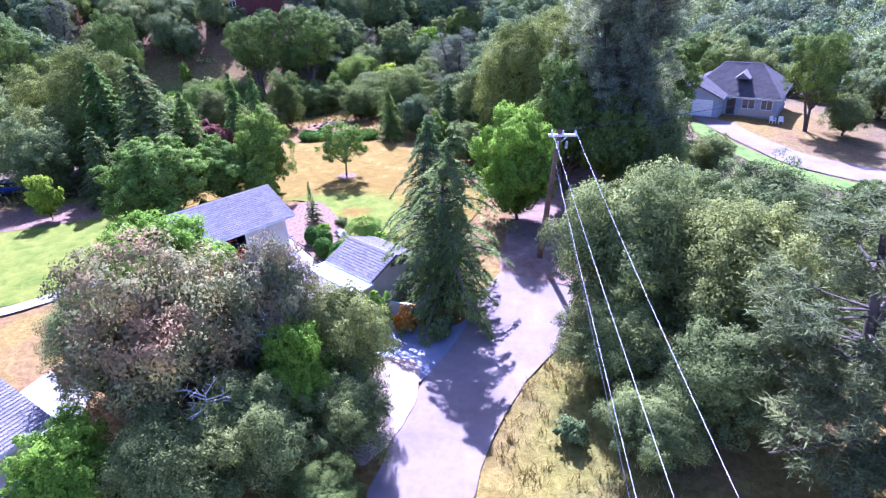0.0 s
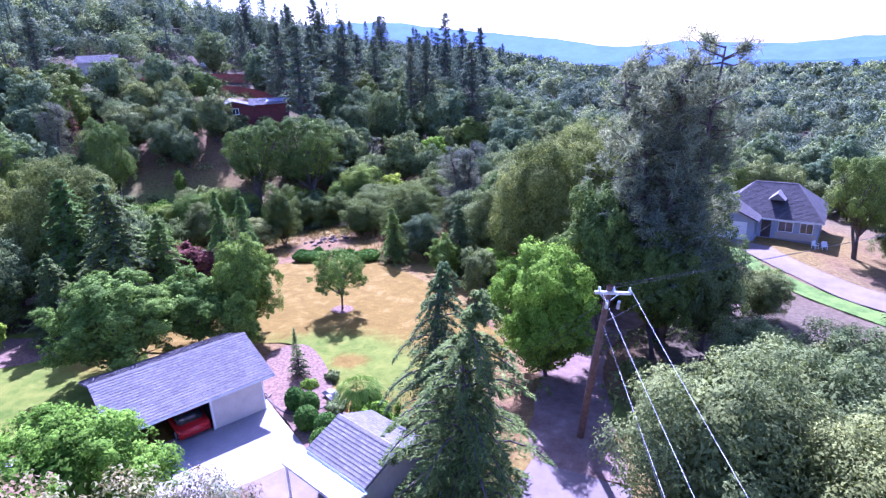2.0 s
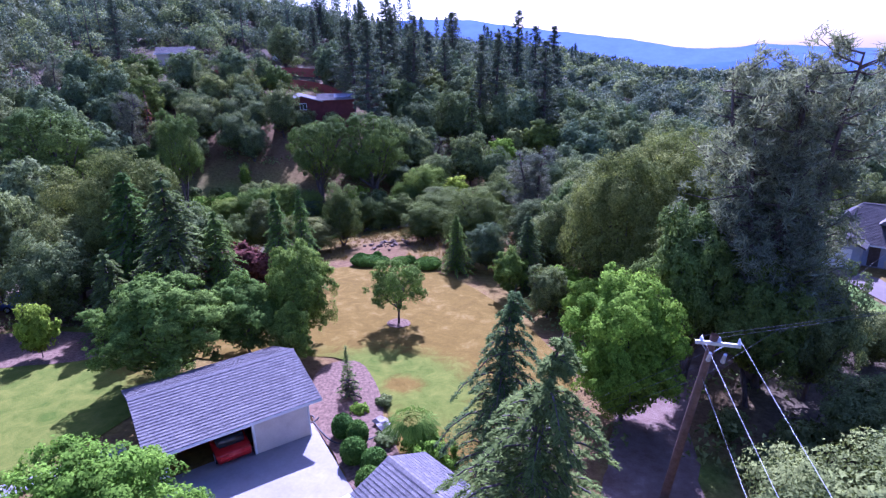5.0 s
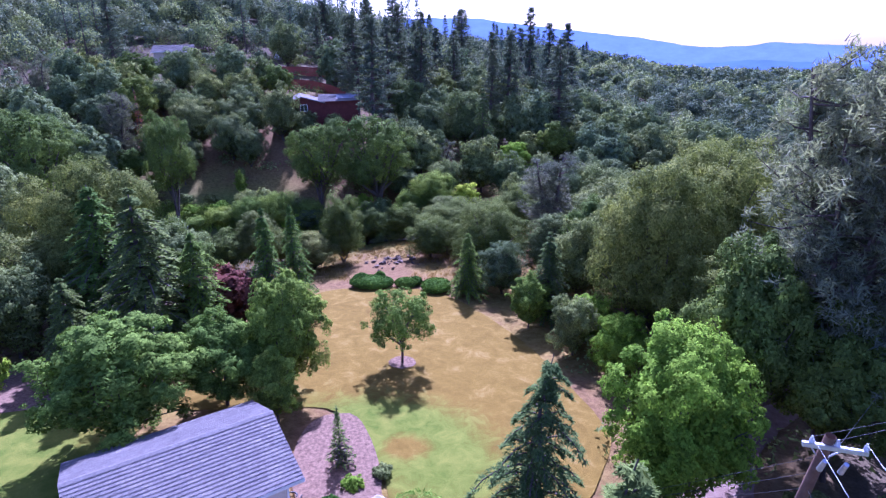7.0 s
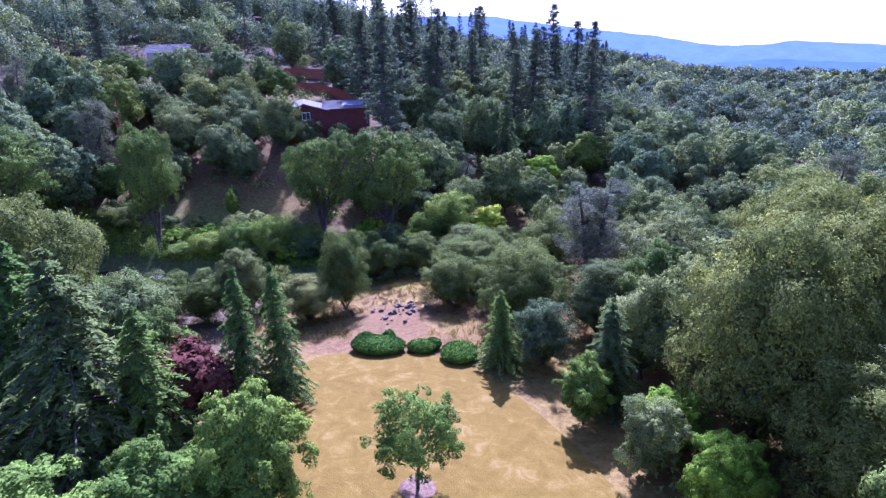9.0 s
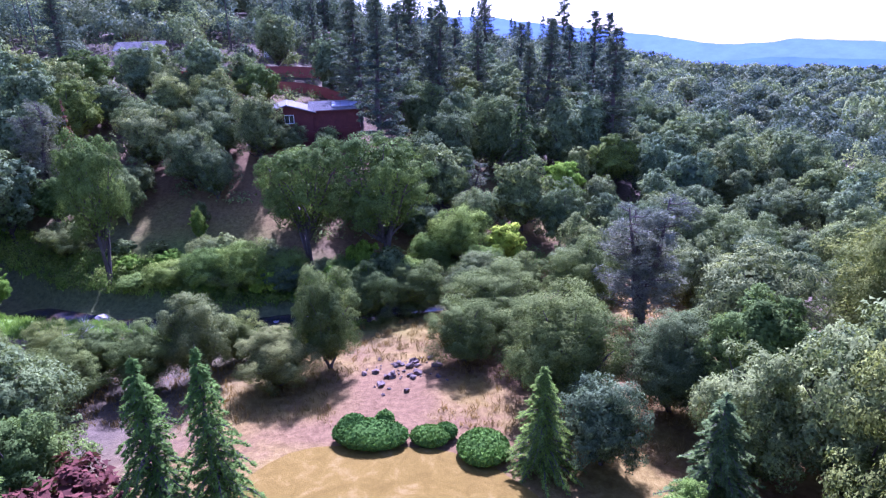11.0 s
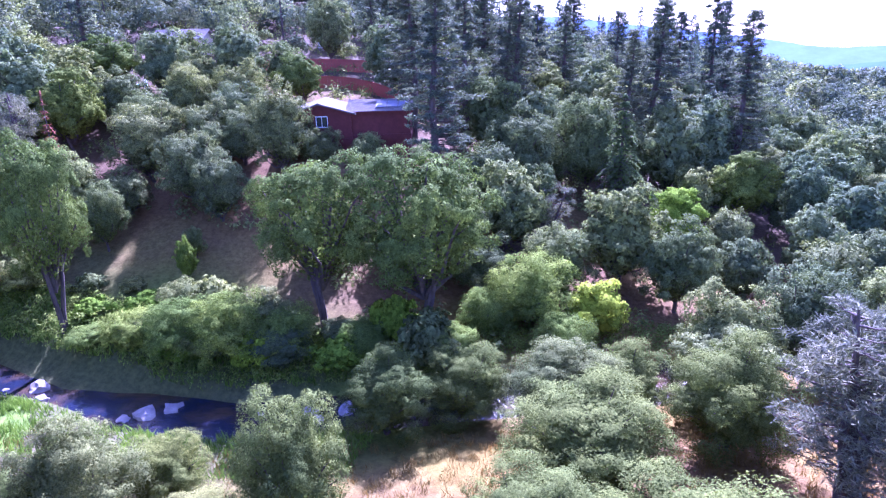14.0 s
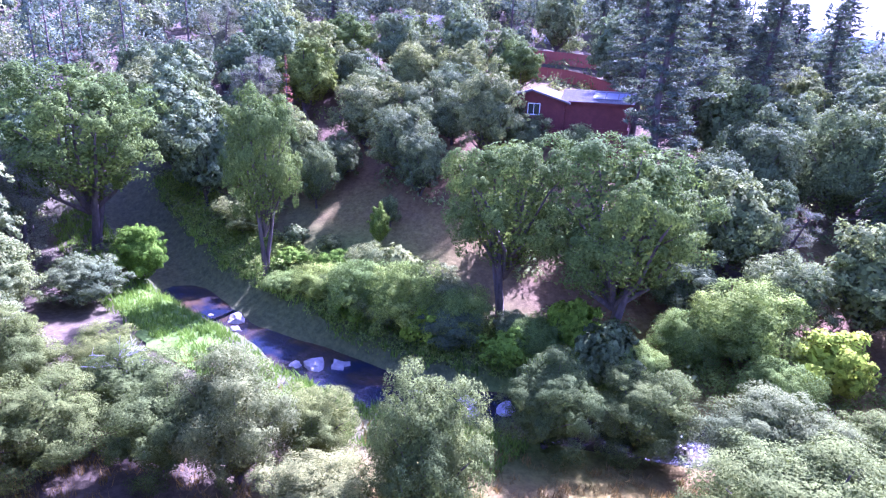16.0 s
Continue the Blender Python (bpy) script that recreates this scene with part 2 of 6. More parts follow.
LAWN = mat("sun-bleached lawn", lawn_mat)
MEADOW = plain("fresh green grass", (0.05, 0.1, 0.008), (0.15, 0.22, 0.026), 0.9, 1.0)
MULCH = plain("bark mulch", (0.075, 0.042, 0.024), (0.24, 0.155, 0.095), 5.0, 1.0)
DIRT = mat("bare dirt", lambda nt: surf(nt, ramp(nt, noise_tex(nt, 0.8, 7, 0.75), [(0.3, (0.12, 0.074, 0.05)), (0.55, (0.2, 0.138, 0.1)), (0.75, (0.31, 0.232, 0.178))]), 1.0, bump=noise_tex(nt, 6, 5, 0.7), depth=0.06, spec=0.1))


# ---- geometry helpers ----
def mesh_np(name, V, F, material):
    V, F = np.asarray(V, np.float32), np.asarray(F, np.int32)
    me = bpy.data.meshes.new(name)
    k = F.shape[1]
    me.vertices.add(len(V))
    me.vertices.foreach_set("co", V.ravel())
    me.loops.add(F.size)
    me.loops.foreach_set("vertex_index", F.ravel())
    me.polygons.add(len(F))
    me.polygons.foreach_set("loop_start", np.arange(len(F), dtype=np.int32) * k)
    me.update(calc_edges=True)
    me.materials.append(material)
    return me


def thing(name, data, label, category, group="", kind="", at=None):
    ob = new(name, data)
    if at is not None:
        ob.matrix_world = at
    return tagged(ob, label, category, group, kind)


def part(name, bm, material, parent, label="", at=None, smooth=False):
    """One mesh under a thing or part; bm is a bmesh or a ready mesh."""
    if isinstance(bm, bmesh.types.BMesh):
        me = bpy.data.meshes.new(name)
        bmesh.ops.recalc_face_normals(bm, faces=bm.faces)
        bm.to_mesh(me)
        bm.free()
        me.materials.append(material)
        if smooth:
            me.polygons.foreach_set("use_smooth", [True] * len(me.polygons))
    else:
        me = bm
    ob = new(name, me)
    ob.parent = parent
    if at is not None:
        ob.matrix_local = at
    if label:
        ob["label"] = label
    return ob


def box(x0, x1, y0, y1, z0, z1, bm=None, bevel=0.0):
    bm = bm or bmesh.new()
    made = bmesh.ops.create_cube(bm, size=1)["verts"]
    bmesh.ops.scale(bm, vec=(x1 - x0, y1 - y0, z1 - z0), verts=made)
    bmesh.ops.translate(bm, vec=((x0 + x1) / 2, (y0 + y1) / 2, (z0 + z1) / 2), verts=made)
    if bevel:
        edges = list({e for v in made for e in v.link_edges})
        bmesh.ops.bevel(bm, geom=edges, offset=bevel, segments=2, affect="EDGES")
    return bm


def prism(pts, y0, y1, bm=None):
    """A flat outline in x and z, drawn out along y."""
    bm = bm or bmesh.new()
    a = [bm.verts.new((x, y0, z)) for x, z in pts]
    b = [bm.verts.new((x, y1, z)) for x, z in pts]
    bm.faces.new(a), bm.faces.new(b[::-1])
    for i in range(len(pts)):
        j = (i + 1) % len(pts)
        bm.faces.new((a[i], b[i], b[j], a[j]))
    return bm


def tube_np(path, radii, sides=6):
    """Vertices and faces of a tapered tube along a path."""
    path, radii = np.asarray(path, float), np.asarray(radii, float)
    d = np.gradient(path, axis=0)
    d /= np.linalg.norm(d, axis=1, keepdims=True) + 1e-9
    ref = np.where(np.abs(d[:, 2:3]) < 0.9, [[0, 0, 1.0]], [[1.0, 0, 0]])
    u = np.cross(d, ref)
    u /= np.linalg.norm(u, axis=1, keepdims=True)
    w = np.cross(d, u)
    a = np.linspace(0, 2 * np.pi, sides, endpoint=False)
    V = (path[:, None] + radii[:, None, None] * (np.cos(a)[None, :, None] * u[:, None] + np.sin(a)[None, :, None] * w[:, None])).reshape(-1, 3)
    i, j = np.meshgrid(np.arange(len(path) - 1), np.arange(sides), indexing="ij")
    k = (j + 1) % sides
    F = np.stack([i * sides + j, i * sides + k, (i + 1) * sides + k, (i + 1) * sides + j], -1).reshape(-1, 4)
    return V, F


def tubes(name, runs, material, sides=6):
    Vs, Fs, n = [], [], 0
    for path, radii in runs:
        V, F = tube_np(path, radii, sides)
        Vs.append(V), Fs.append(F + n)
        n += len(V)
    me = mesh_np(name, np.concatenate(Vs), np.concatenate(Fs), material)
    me.polygons.foreach_set("use_smooth", [True] * len(me.polygons))
    return me


def unit(v):
    return v / (np.linalg.norm(v, axis=-1, keepdims=True) + 1e-9)


def leaf_quads(P, out, size, aspect, rng, loose=0.38, lift=0.4, along=None):
    """Pointed leaves or sprays at P, facing out with some looseness; along: the way in which they point."""
    n = len(P)
    nrm = unit(out + loose * rng.normal(size=(n, 3)) + np.array([0, 0, lift]))
    t = rng.normal(size=(n, 3)) if along is None else along + 0.45 * rng.normal(size=(n, 3))
    t = unit(t - nrm * np.sum(t * nrm, 1, keepdims=True))
    b = np.cross(nrm, t)
    s = size * rng.uniform(0.6, 1.35, (n, 1))
    V = np.stack([P - t * s * 0.5 + b * s * aspect * 0.55, P - t * s * 0.4 - b * s * aspect * 0.55, P + t * s * 0.6], 1).reshape(-1, 3)
    return V, np.arange(3 * n).reshape(n, 3)


def leaf_mesh(name, material, P, out, size, aspect, rng, loose=0.45, lift=0.2, along=None, soft=0.7):
    """Leaves as one mesh, shaded as the rounded clumps on which they lie."""
    V, F = leaf_quads(P, out, size, aspect, rng, loose, lift, along)
    flat = unit(np.cross(V[1::3] - V[0::3], V[2::3] - V[0::3]))
    nrm = unit(soft * unit(out) + (1 - soft) * flat)
    me = mesh_np(name, V, F, material)
    at = me.attributes.new("custom_normal", "FLOAT_VECTOR", "POINT")
    at.data.foreach_set("vector", np.repeat(nrm, 3, axis=0).astype(np.float32).ravel())
    return me


# ---- the lie of the land ----
LAND = np.array([
    (-16, 38, 4.5), (-2, 15, 3.5), (6, 28, 3.5), (5.4, 37, 3.9), (-11, 55, 4.0), (-24, 54, 4.1), (-15, 70, 3.5), (-18, 79, 3.0),
    (-58, 90, 1.2), (-40, 89.5, 1.0), (-26, 94, 0.9), (-8, 103, 0.6), (14, 118, -1.0), (0, 87, 2.5), (9, 68, 2.6), (38, 82, 2.0), (33, 60, 1.6),
    (24, 30, 2.4), (-36, 40, 4.5), (-25, 18, 4.5), (-47, 81, 2.2), (-50, 109, 8.5), (-43, 121, 13.4), (-68, 152, 20.0), (-24, 104, 2.0),
    (-15, 128, 6.0), (0, 163, 7.5), (20, 218, -1.0), (-90, 130, 19.0), (-90, 205, 36.0), (-30, 215, 19.0), (70, 150, -7.0), (-95, 75, 5.0)])
_d = np.linalg.norm(LAND[:, None, :2] - LAND[None, :, :2], axis=2)
_A = np.block([[_d + 0.5 * np.eye(len(LAND)), np.ones((len(LAND), 1))], [np.ones((1, len(LAND))), np.zeros((1, 1))]])
_w = np.linalg.solve(_A, np.append(LAND[:, 2], 0))
CREEK = np.array([(-92, 97), (-76, 93.5), (-66, 91.5), (-58, 90.3), (-49.4, 89.6), (-40.6, 88.9), (-34.4, 89.4), (-28.2, 91.9), (-22, 94.6), (-14, 98.2), (-4, 103), (10, 112), (30, 120)], float)


def to_line(x, y, line):
    """Distance of points from a line of places."""
    p = np.stack([np.asarray(x, float), np.asarray(y, float)], -1)
    best = np.full(p.shape[:-1], 1e9)
    for a, b in zip(line[:-1], line[1:]):
        ab = b - a
        k = np.clip(((p - a) @ ab) / (ab @ ab), 0, 1)
        best = np.minimum(best, np.linalg.norm(p - (a + k[..., None] * ab), axis=-1))
    return best


def land(x, y):
    """Height of the ground."""
    x, y = np.asarray(x, float), np.asarray(y, float)
    d = np.sqrt((x[..., None] - LAND[:, 0]) ** 2 + (y[..., None] - LAND[:, 1]) ** 2)
    z = d @ _w[:-1] + _w[-1]
    r = np.sqrt((x + 15) ** 2 + (y - 95) ** 2)
    f = np.clip((r - 150) / 150, 0, 1)
    f = f * f * (3 - 2 * f)
    far = 2 + 58 * np.exp(-((x + 210) / 170) ** 2 - ((y - 290) / 220) ** 2) - 14 * np.exp(-((x - 200) / 260) ** 2 - ((y - 300) / 300) ** 2) + 9 * np.exp(-((x + 60) / 130) ** 2 - ((y - 620) / 180) ** 2) + 13 * np.exp(-((x - 10) / 85) ** 2 - ((y - 470) / 90) ** 2)
    g = np.clip((r - 420) / 900, 0, 1)
    far = far - 75 * g * g * (3 - 2 * g)
    z = z * (1 - f) + far * f
    z = z - 1.5 * np.exp(-(to_line(x, y, CREEK) / 2.7) ** 4)
    return z


def ground_z(x, y):
    return float(land(np.array([x]), np.array([y]))[0])


def axis_steps(fine0, fine1, step, lo, hi):
    mid = np.arange(fine0, fine1 + step, step)
    g = step * 1.22 ** np.arange(1, 60)
    up = mid[-1] + np.cumsum(g)
    dn = mid[0] - np.cumsum(g)
    return np.concatenate([dn[dn > lo][::-1], mid, up[up < hi]])


xs, ys = axis_steps(-110, 80, 1.0, -4500, 4500), axis_steps(-25, 180, 1.0, -4500, 4500)
X, Y = np.meshgrid(xs, ys)
Z = land(X, Y) + 0.06 * np.sin(X * 0.9 + np.sin(Y * 0.7)) * np.sin(Y * 1.1 + X * 0.3)
nx = len(xs)
i, j = np.meshgrid(np.arange(len(ys) - 1), np.arange(nx - 1), indexing="ij")
gm = mesh_np("ground", np.stack([X, Y, Z], -1).reshape(-1, 3), np.stack([i * nx + j, i * nx + j + 1, (i + 1) * nx + j + 1, (i + 1) * nx + j], -1).reshape(-1, 4), EARTH)
gm.polygons.foreach_set("use_smooth", [True] * len(gm.polygons))
soil = np.clip(np.exp(-((X + 52) / 28) ** 4 - ((Y - 124) / 20) ** 4) + np.exp(-((X - 7) / 6) ** 2 - ((Y - 48) / 9) ** 2) + 1.2 * np.exp(-((X + 17.6 + 0.5 * np.sin(Y)) / 3.4) ** 4 - ((Y - 75.6) / 4.2) ** 4) + np.exp(-((X + 17) / 8) ** 4 - ((Y - 70.6) / 1.6) ** 4), 0, 1)
green = np.clip(np.exp(-((to_line(X, Y, CREEK) - 2) / 6) ** 2) * 0.95 * np.clip((-16 - X) / 8, 0, 1) + np.exp(-((X + 45) / 9) ** 2 - ((Y - 98) / 5) ** 2), 0, 1)
green = np.maximum(green, np.clip((np.hypot(X, Y) - 280) / 500, 0, 0.9))
green = np.maximum(green, 0.6 * np.exp(-((X + 50) / 16) ** 2 - ((Y - 100) / 6) ** 2) * (0.7 + 0.6 * np.sin(X * 0.7 + np.sin(Y * 0.5)) * np.sin(Y * 0.6 + 1)).clip(0, 1))
green = np.maximum(green, 0.45 * np.exp(-((X - 6) / 4) ** 2 - ((Y - 21) / 9) ** 2))
green = np.maximum(green, np.exp(-((X - 8.5) / 1.6) ** 2 - ((Y - 39.5) / 2.2) ** 2))
# Darker ground under trees; the Y > 34 step paints shade beside the track.
wood = np.maximum(np.clip((Y - 105) / 40, 0, 0.9), np.clip((X - 12 + 4 * (Y > 34)) / 8, 0, 0.85) * np.clip((Y - 24) / 8, 0, 1))
wood = np.maximum(wood, np.clip((-X - 27) / 8, 0, 0.8) * np.clip((Y - 50) / 6, 0, 1))
wood = wood * (1 - np.exp(-((X - 39) / 12) ** 2 - ((Y - 75) / 16) ** 2)) * (1 - 0.95 * np.exp(-((X + 46) / 20) ** 2 - ((Y - 108) / 16) ** 2)) * (1 - 0.7 * np.exp(-((X + 20) / 14) ** 2 - ((Y - 121) / 7) ** 2)) * (1 - np.exp(-((X - 7) / 6) ** 2 - ((Y - 89) / 5) ** 2))
wood = np.maximum(wood, np.clip((np.hypot(X, Y) - 240) / 60, 0, 1)) * np.clip((900 - np.hypot(X, Y)) / 300, 0.2, 1)
wood = wood * (1 - 0.7 * np.exp(-((X + 54) / 22) ** 2 - ((Y - 130) / 22) ** 2))
ca = gm.color_attributes.new("cover", "FLOAT_COLOR", "POINT")
ca.data.foreach_set("color", np.stack([soil, green, wood, 0 * X + 1], -1).astype(np.float32).ravel())
thing("ground", gm, "rolling ground of dry grass and red soil", "ground", kind="structure")

from mathutils.geometry import delaunay_2d_cdt


def smooth_outline(pts, n=6, close=True):
    """A rounded outline through the corners (Catmull-Rom)."""
    p = np.array(pts, float)
    m = len(p)
    out = []
    for k in range(m if close else m - 1):
        a, b, c, d = (p[(k + o) % m] if close else p[min(max(k + o, 0), m - 1)] for o in (-1, 0, 1, 2))
        for t in np.linspace(0, 1, n, endpoint=False):
            out.append(0.5 * (2 * b + (c - a) * t + (2 * a - 5 * b + 4 * c - d) * t * t + (3 * b - a - 3 * c + d) * t ** 3))
    if not close:
        out.append(p[-1])
    return np.array(out)


def inside(x, y, poly):
    c = np.zeros(np.shape(x), bool)
    for k in range(len(poly)):
        (x0, y0), (x1, y1) = poly[k - 1], poly[k]
        c ^= ((y0 > y) != (y1 > y)) & (x < (x1 - x0) * (y - y0) / (y1 - y0 + 1e-12) + x0)
    return c


def sheet(name, outline, material, lift, step, label, category, wobble=0.0, cover=None, level=None):
    """A surface laid on the ground inside an outline."""
    o = np.array(outline)
    if wobble:
        o = o + wobble * np.random.default_rng(3).normal(size=o.shape)
    gx, gy = np.meshgrid(np.arange(o[:, 0].min(), o[:, 0].max(), step), np.arange(o[:, 1].min(), o[:, 1].max(), step))
    keep = inside(gx, gy, o)
    pts = [Vector(p) for p in o] + [Vector((a, b)) for a, b in zip(gx[keep], gy[keep])]
    v, _, f, *_ = delaunay_2d_cdt(pts, [], [list(range(len(o)))], 1, 1e-4)
    v = np.array([(p.x, p.y) for p in v])
    z = land(v[:, 0], v[:, 1]) + 0.05 + lift if level is None else np.full(len(v), level)
    me = mesh_np(name, np.column_stack([v, z]), np.array([q for q in f if len(q) == 3]), material)
    me.polygons.foreach_set("use_smooth", [True] * len(me.polygons))
    if cover is not None:
        ca = me.color_attributes.new("cover", "FLOAT_COLOR", "POINT")
        g = cover(v[:, 0], v[:, 1])
        ca.data.foreach_set("color", np.stack([0 * g, g, 0 * g, 0 * g + 1], -1).astype(np.float32).ravel())
    return thing(name, me, label, category, kind="structure")


def ribbon_outline(left, right, n=6):
    return np.concatenate([smooth_outline(left, n, False), smooth_outline(right, n, False)[::-1]])


ROAD_L = [(-7, -25), (-6.5, -5), (-5.2, 8), (-3.9, 17.2), (-2.4, 23), (-0.2, 28.5), (2.6, 35), (3.4, 40), (4.2, 47)]
ROAD_R = [(-2, -25), (-2, -5), (-1, 8), (0.4, 17.1), (2.8, 23.2), (5.6, 27.5), (7.3, 33), (7.8, 40), (8.4, 47)]
ROAD = ribbon_outline(ROAD_L[:7], ROAD_R[:7])
sheet("road", ROAD, ASPHALT, 0.05, 0.8, "worn pale asphalt lane with cracked edges", "road", 0.06)
TRACK = ribbon_outline([(2.55, 34.9), (3.4, 40), (5, 47), (8.5, 54), (15, 59), (24, 61)], [(7.35, 33.1), (8.0, 40), (9, 46), (12, 51), (17, 55), (24, 57)])
sheet("dirt_track", TRACK, DIRT, 0.03, 0.8, "dusty track under the trees", "road", 0.1)
APRON = np.array([(-21.6, 32.4), (-13.2, 40.6), (-9.1, 35.2), (-11.3, 33.4), (-17.5, 29.0)])
sheet("lower_driveway", np.array([(-17.5, 29.0), (-11.3, 33.4), (-9.1, 35.2), (-7.8, 33.5), (-6.3, 29.6), (-10.5, 26.4), (-16, 26.5)]), ASPHALT, 0.045, 0.8, "grey asphalt driveway below the garage", "driveway")
sheet("driveway", APRON, CONCRETE, 0.05, 0.8, "pale concrete driveway before the garage", "driveway")
sheet("forecourt", smooth_outline([(-9.0, 26.7), (-6.0, 29.3), (-1.2, 28.6), (0.4, 29.2), (-2.7, 23.4), (-5.4, 25.4)], 4), SEAL, 0.075, 0.6, "dark sealed forecourt beside the lane", "driveway")
sheet("gravel_shoulder", smooth_outline([(-5.6, 25.6), (-2.6, 25.6), (-2.3, 23), (-3.2, 20.3), (-4.6, 18.5), (-5.3, 21.5)], 4), TANDIRT, 0.095, 0.5, "tan dirt shoulder beside the lane", "shoulder", 0.05)
LAWN_O = smooth_outline([(2.1, 48.2), (-0.6, 55.5), (-3.5, 60.6), (-7.2, 65.5), (-10.5, 68.6), (-15, 69.7), (-21.5, 68.6), (-24, 62), (-24.5, 56), (-29, 51.5), (-24, 47.5), (-17, 48.5), (-13, 48), (-9.5, 43), (-7.3, 38), (-4, 38), (-0.5, 41)], 5)
sheet("lawn", LAWN_O, LAWN, 0.03, 0.7, "sun-bleached golden lawn with green patches", "lawn", 0.05,
      lambda x, y: np.clip(0.8 * np.exp(-((x + 11) / 5.5) ** 2 - ((y - 47) / 3.6) ** 2) + 0.45 * np.exp(-((x + 6) / 4) ** 2 - ((y - 43) / 4) ** 2) - 1.0 * np.exp(-((x + 9) / 1.3) ** 2 - ((y - 45.7) / 1.1) ** 2), 0, 1))
SIDE_O = smooth_outline([(-26, 35.5), (-31, 31.5), (-46, 33), (-52, 45), (-40, 52.5), (-31, 51), (-26.5, 47.6), (-24, 43)], 5)
sheet("side_lawn", SIDE_O, LAWN, 0.03, 0.8, "green lawn beside the garage", "lawn", 0.05, lambda x, y: 0.55 + 0.25 * np.exp(-((x + 33) / 8) ** 2 - ((y - 40) / 8) ** 2) - 0.45 * np.exp(-((x + 26) / 5) ** 2 - ((y - 47) / 4) ** 2))
BED_O = smooth_outline([(-14.8, 47.3), (-12.4, 48.0), (-10.2, 44.4), (-9.2, 41.6), (-7.6, 38.4), (-7.4, 35.6), (-9.0, 35.3), (-11, 37.9), (-13.3, 40.8), (-14.6, 43.5)], 5)
sheet("mulch_bed", BED_O, MULCH, 0.06, 0.5, "garden bed of pink-brown bark mulch", "garden bed", 0.03)
sheet("mulch_border", smooth_outline([(-44, 44.5), (-36, 45.4), (-30.8, 47.6), (-31, 50.2), (-40, 51.6), (-47, 49)], 4), MULCH, 0.06, 0.7, "brown mulch border along the green lawn", "garden bed", 0.04)
sheet("lawn_ring", np.array([(-11.2 + 0.95 * math.cos(k * 0.45), 55.0 + 0.95 * math.sin(k * 0.45)) for k in range(14)]), MULCH, 0.06, 0.4, "mulch ring under the lone lawn tree", "garden bed", 0.02)
sheet("house_drive", ribbon_outline([(29.8, 77.5), (30.6, 71), (32, 65), (35, 57), (44, 50), (60, 45)], [(33.9, 73.4), (34.4, 69.5), (35.8, 65), (38.5, 60), (47, 54), (60, 49)]), ASPHALT, 0.05, 1.0, "grey driveway up to the ranch house", "driveway")
sheet("house_verge", smooth_outline([(28.5, 73), (30.2, 73), (31, 66), (34.5, 57), (40, 50), (36, 50), (31, 58), (28.5, 66)], 4), MEADOW, 0.04, 0.8, "bright green grass verge beside the driveway", "verge", 0.05, lambda x, y: 0 * x + 0.8)
sheet("garden_path", ribbon_outline([(-33, 30.6), (-29.5, 31.8), (-26, 34.5), (-23, 37.5)], [(-33, 29.6), (-29, 30.8), (-25.3, 33.6), (-22.2, 36.8)]), CONCRETE, 0.07, 0.6, "narrow pale concrete garden path", "path")
sheet("creek_meadow", smooth_outline([(-59, 86.6), (-53, 86.9), (-48.5, 86.0), (-44.8, 84.6), (-43, 82), (-47, 81), (-52, 82.6), (-58, 84)], 5), MEADOW, 0.03, 0.6, "bright green grass beside the creek", "meadow", 0.15, lambda x, y: 0.9 + 0 * x)
sheet("bare_patch", smooth_outline([(7.6, 86.2), (10.4, 85.4), (13.2, 86.4), (12.6, 88.2), (9.4, 88.6)], 5), TANDIRT, 0.03, 0.6, "pale bare dirt in the dry grass", "dirt", 0.12)
sheet("water", ribbon_outline(CREEK[:11] + np.array([0, 3.3]), CREEK[:11] - np.array([0, 3.3])), WATER, 0, 2.0, "dark shallow creek water with a blue sheen", "creek", level=0.25)


# ---- trees ----
def crown_lobes(rng, n, R, z0, z1):
    """Centres and radii of the clumps that make up a domed crown between two heights."""
    h = (z1 - z0) / 2
    k = np.arange(n) + 0.5
    up = 1 - 1.62 * k / n
    a = 2.39996 * k + rng.uniform(0, 6.28)
    flat = np.sqrt(1 - up ** 2)
    v = unit(np.column_stack([flat * np.cos(a), flat * np.sin(a), up]) + rng.normal(0, 0.16, (n, 3)))
    q = rng.uniform(0.5, 0.86, (n, 1))
    return v * q * np.array([R, R, h]) + np.array([0, 0, z0 + h * 0.9]), R * rng.uniform(0.22, 0.42, n)


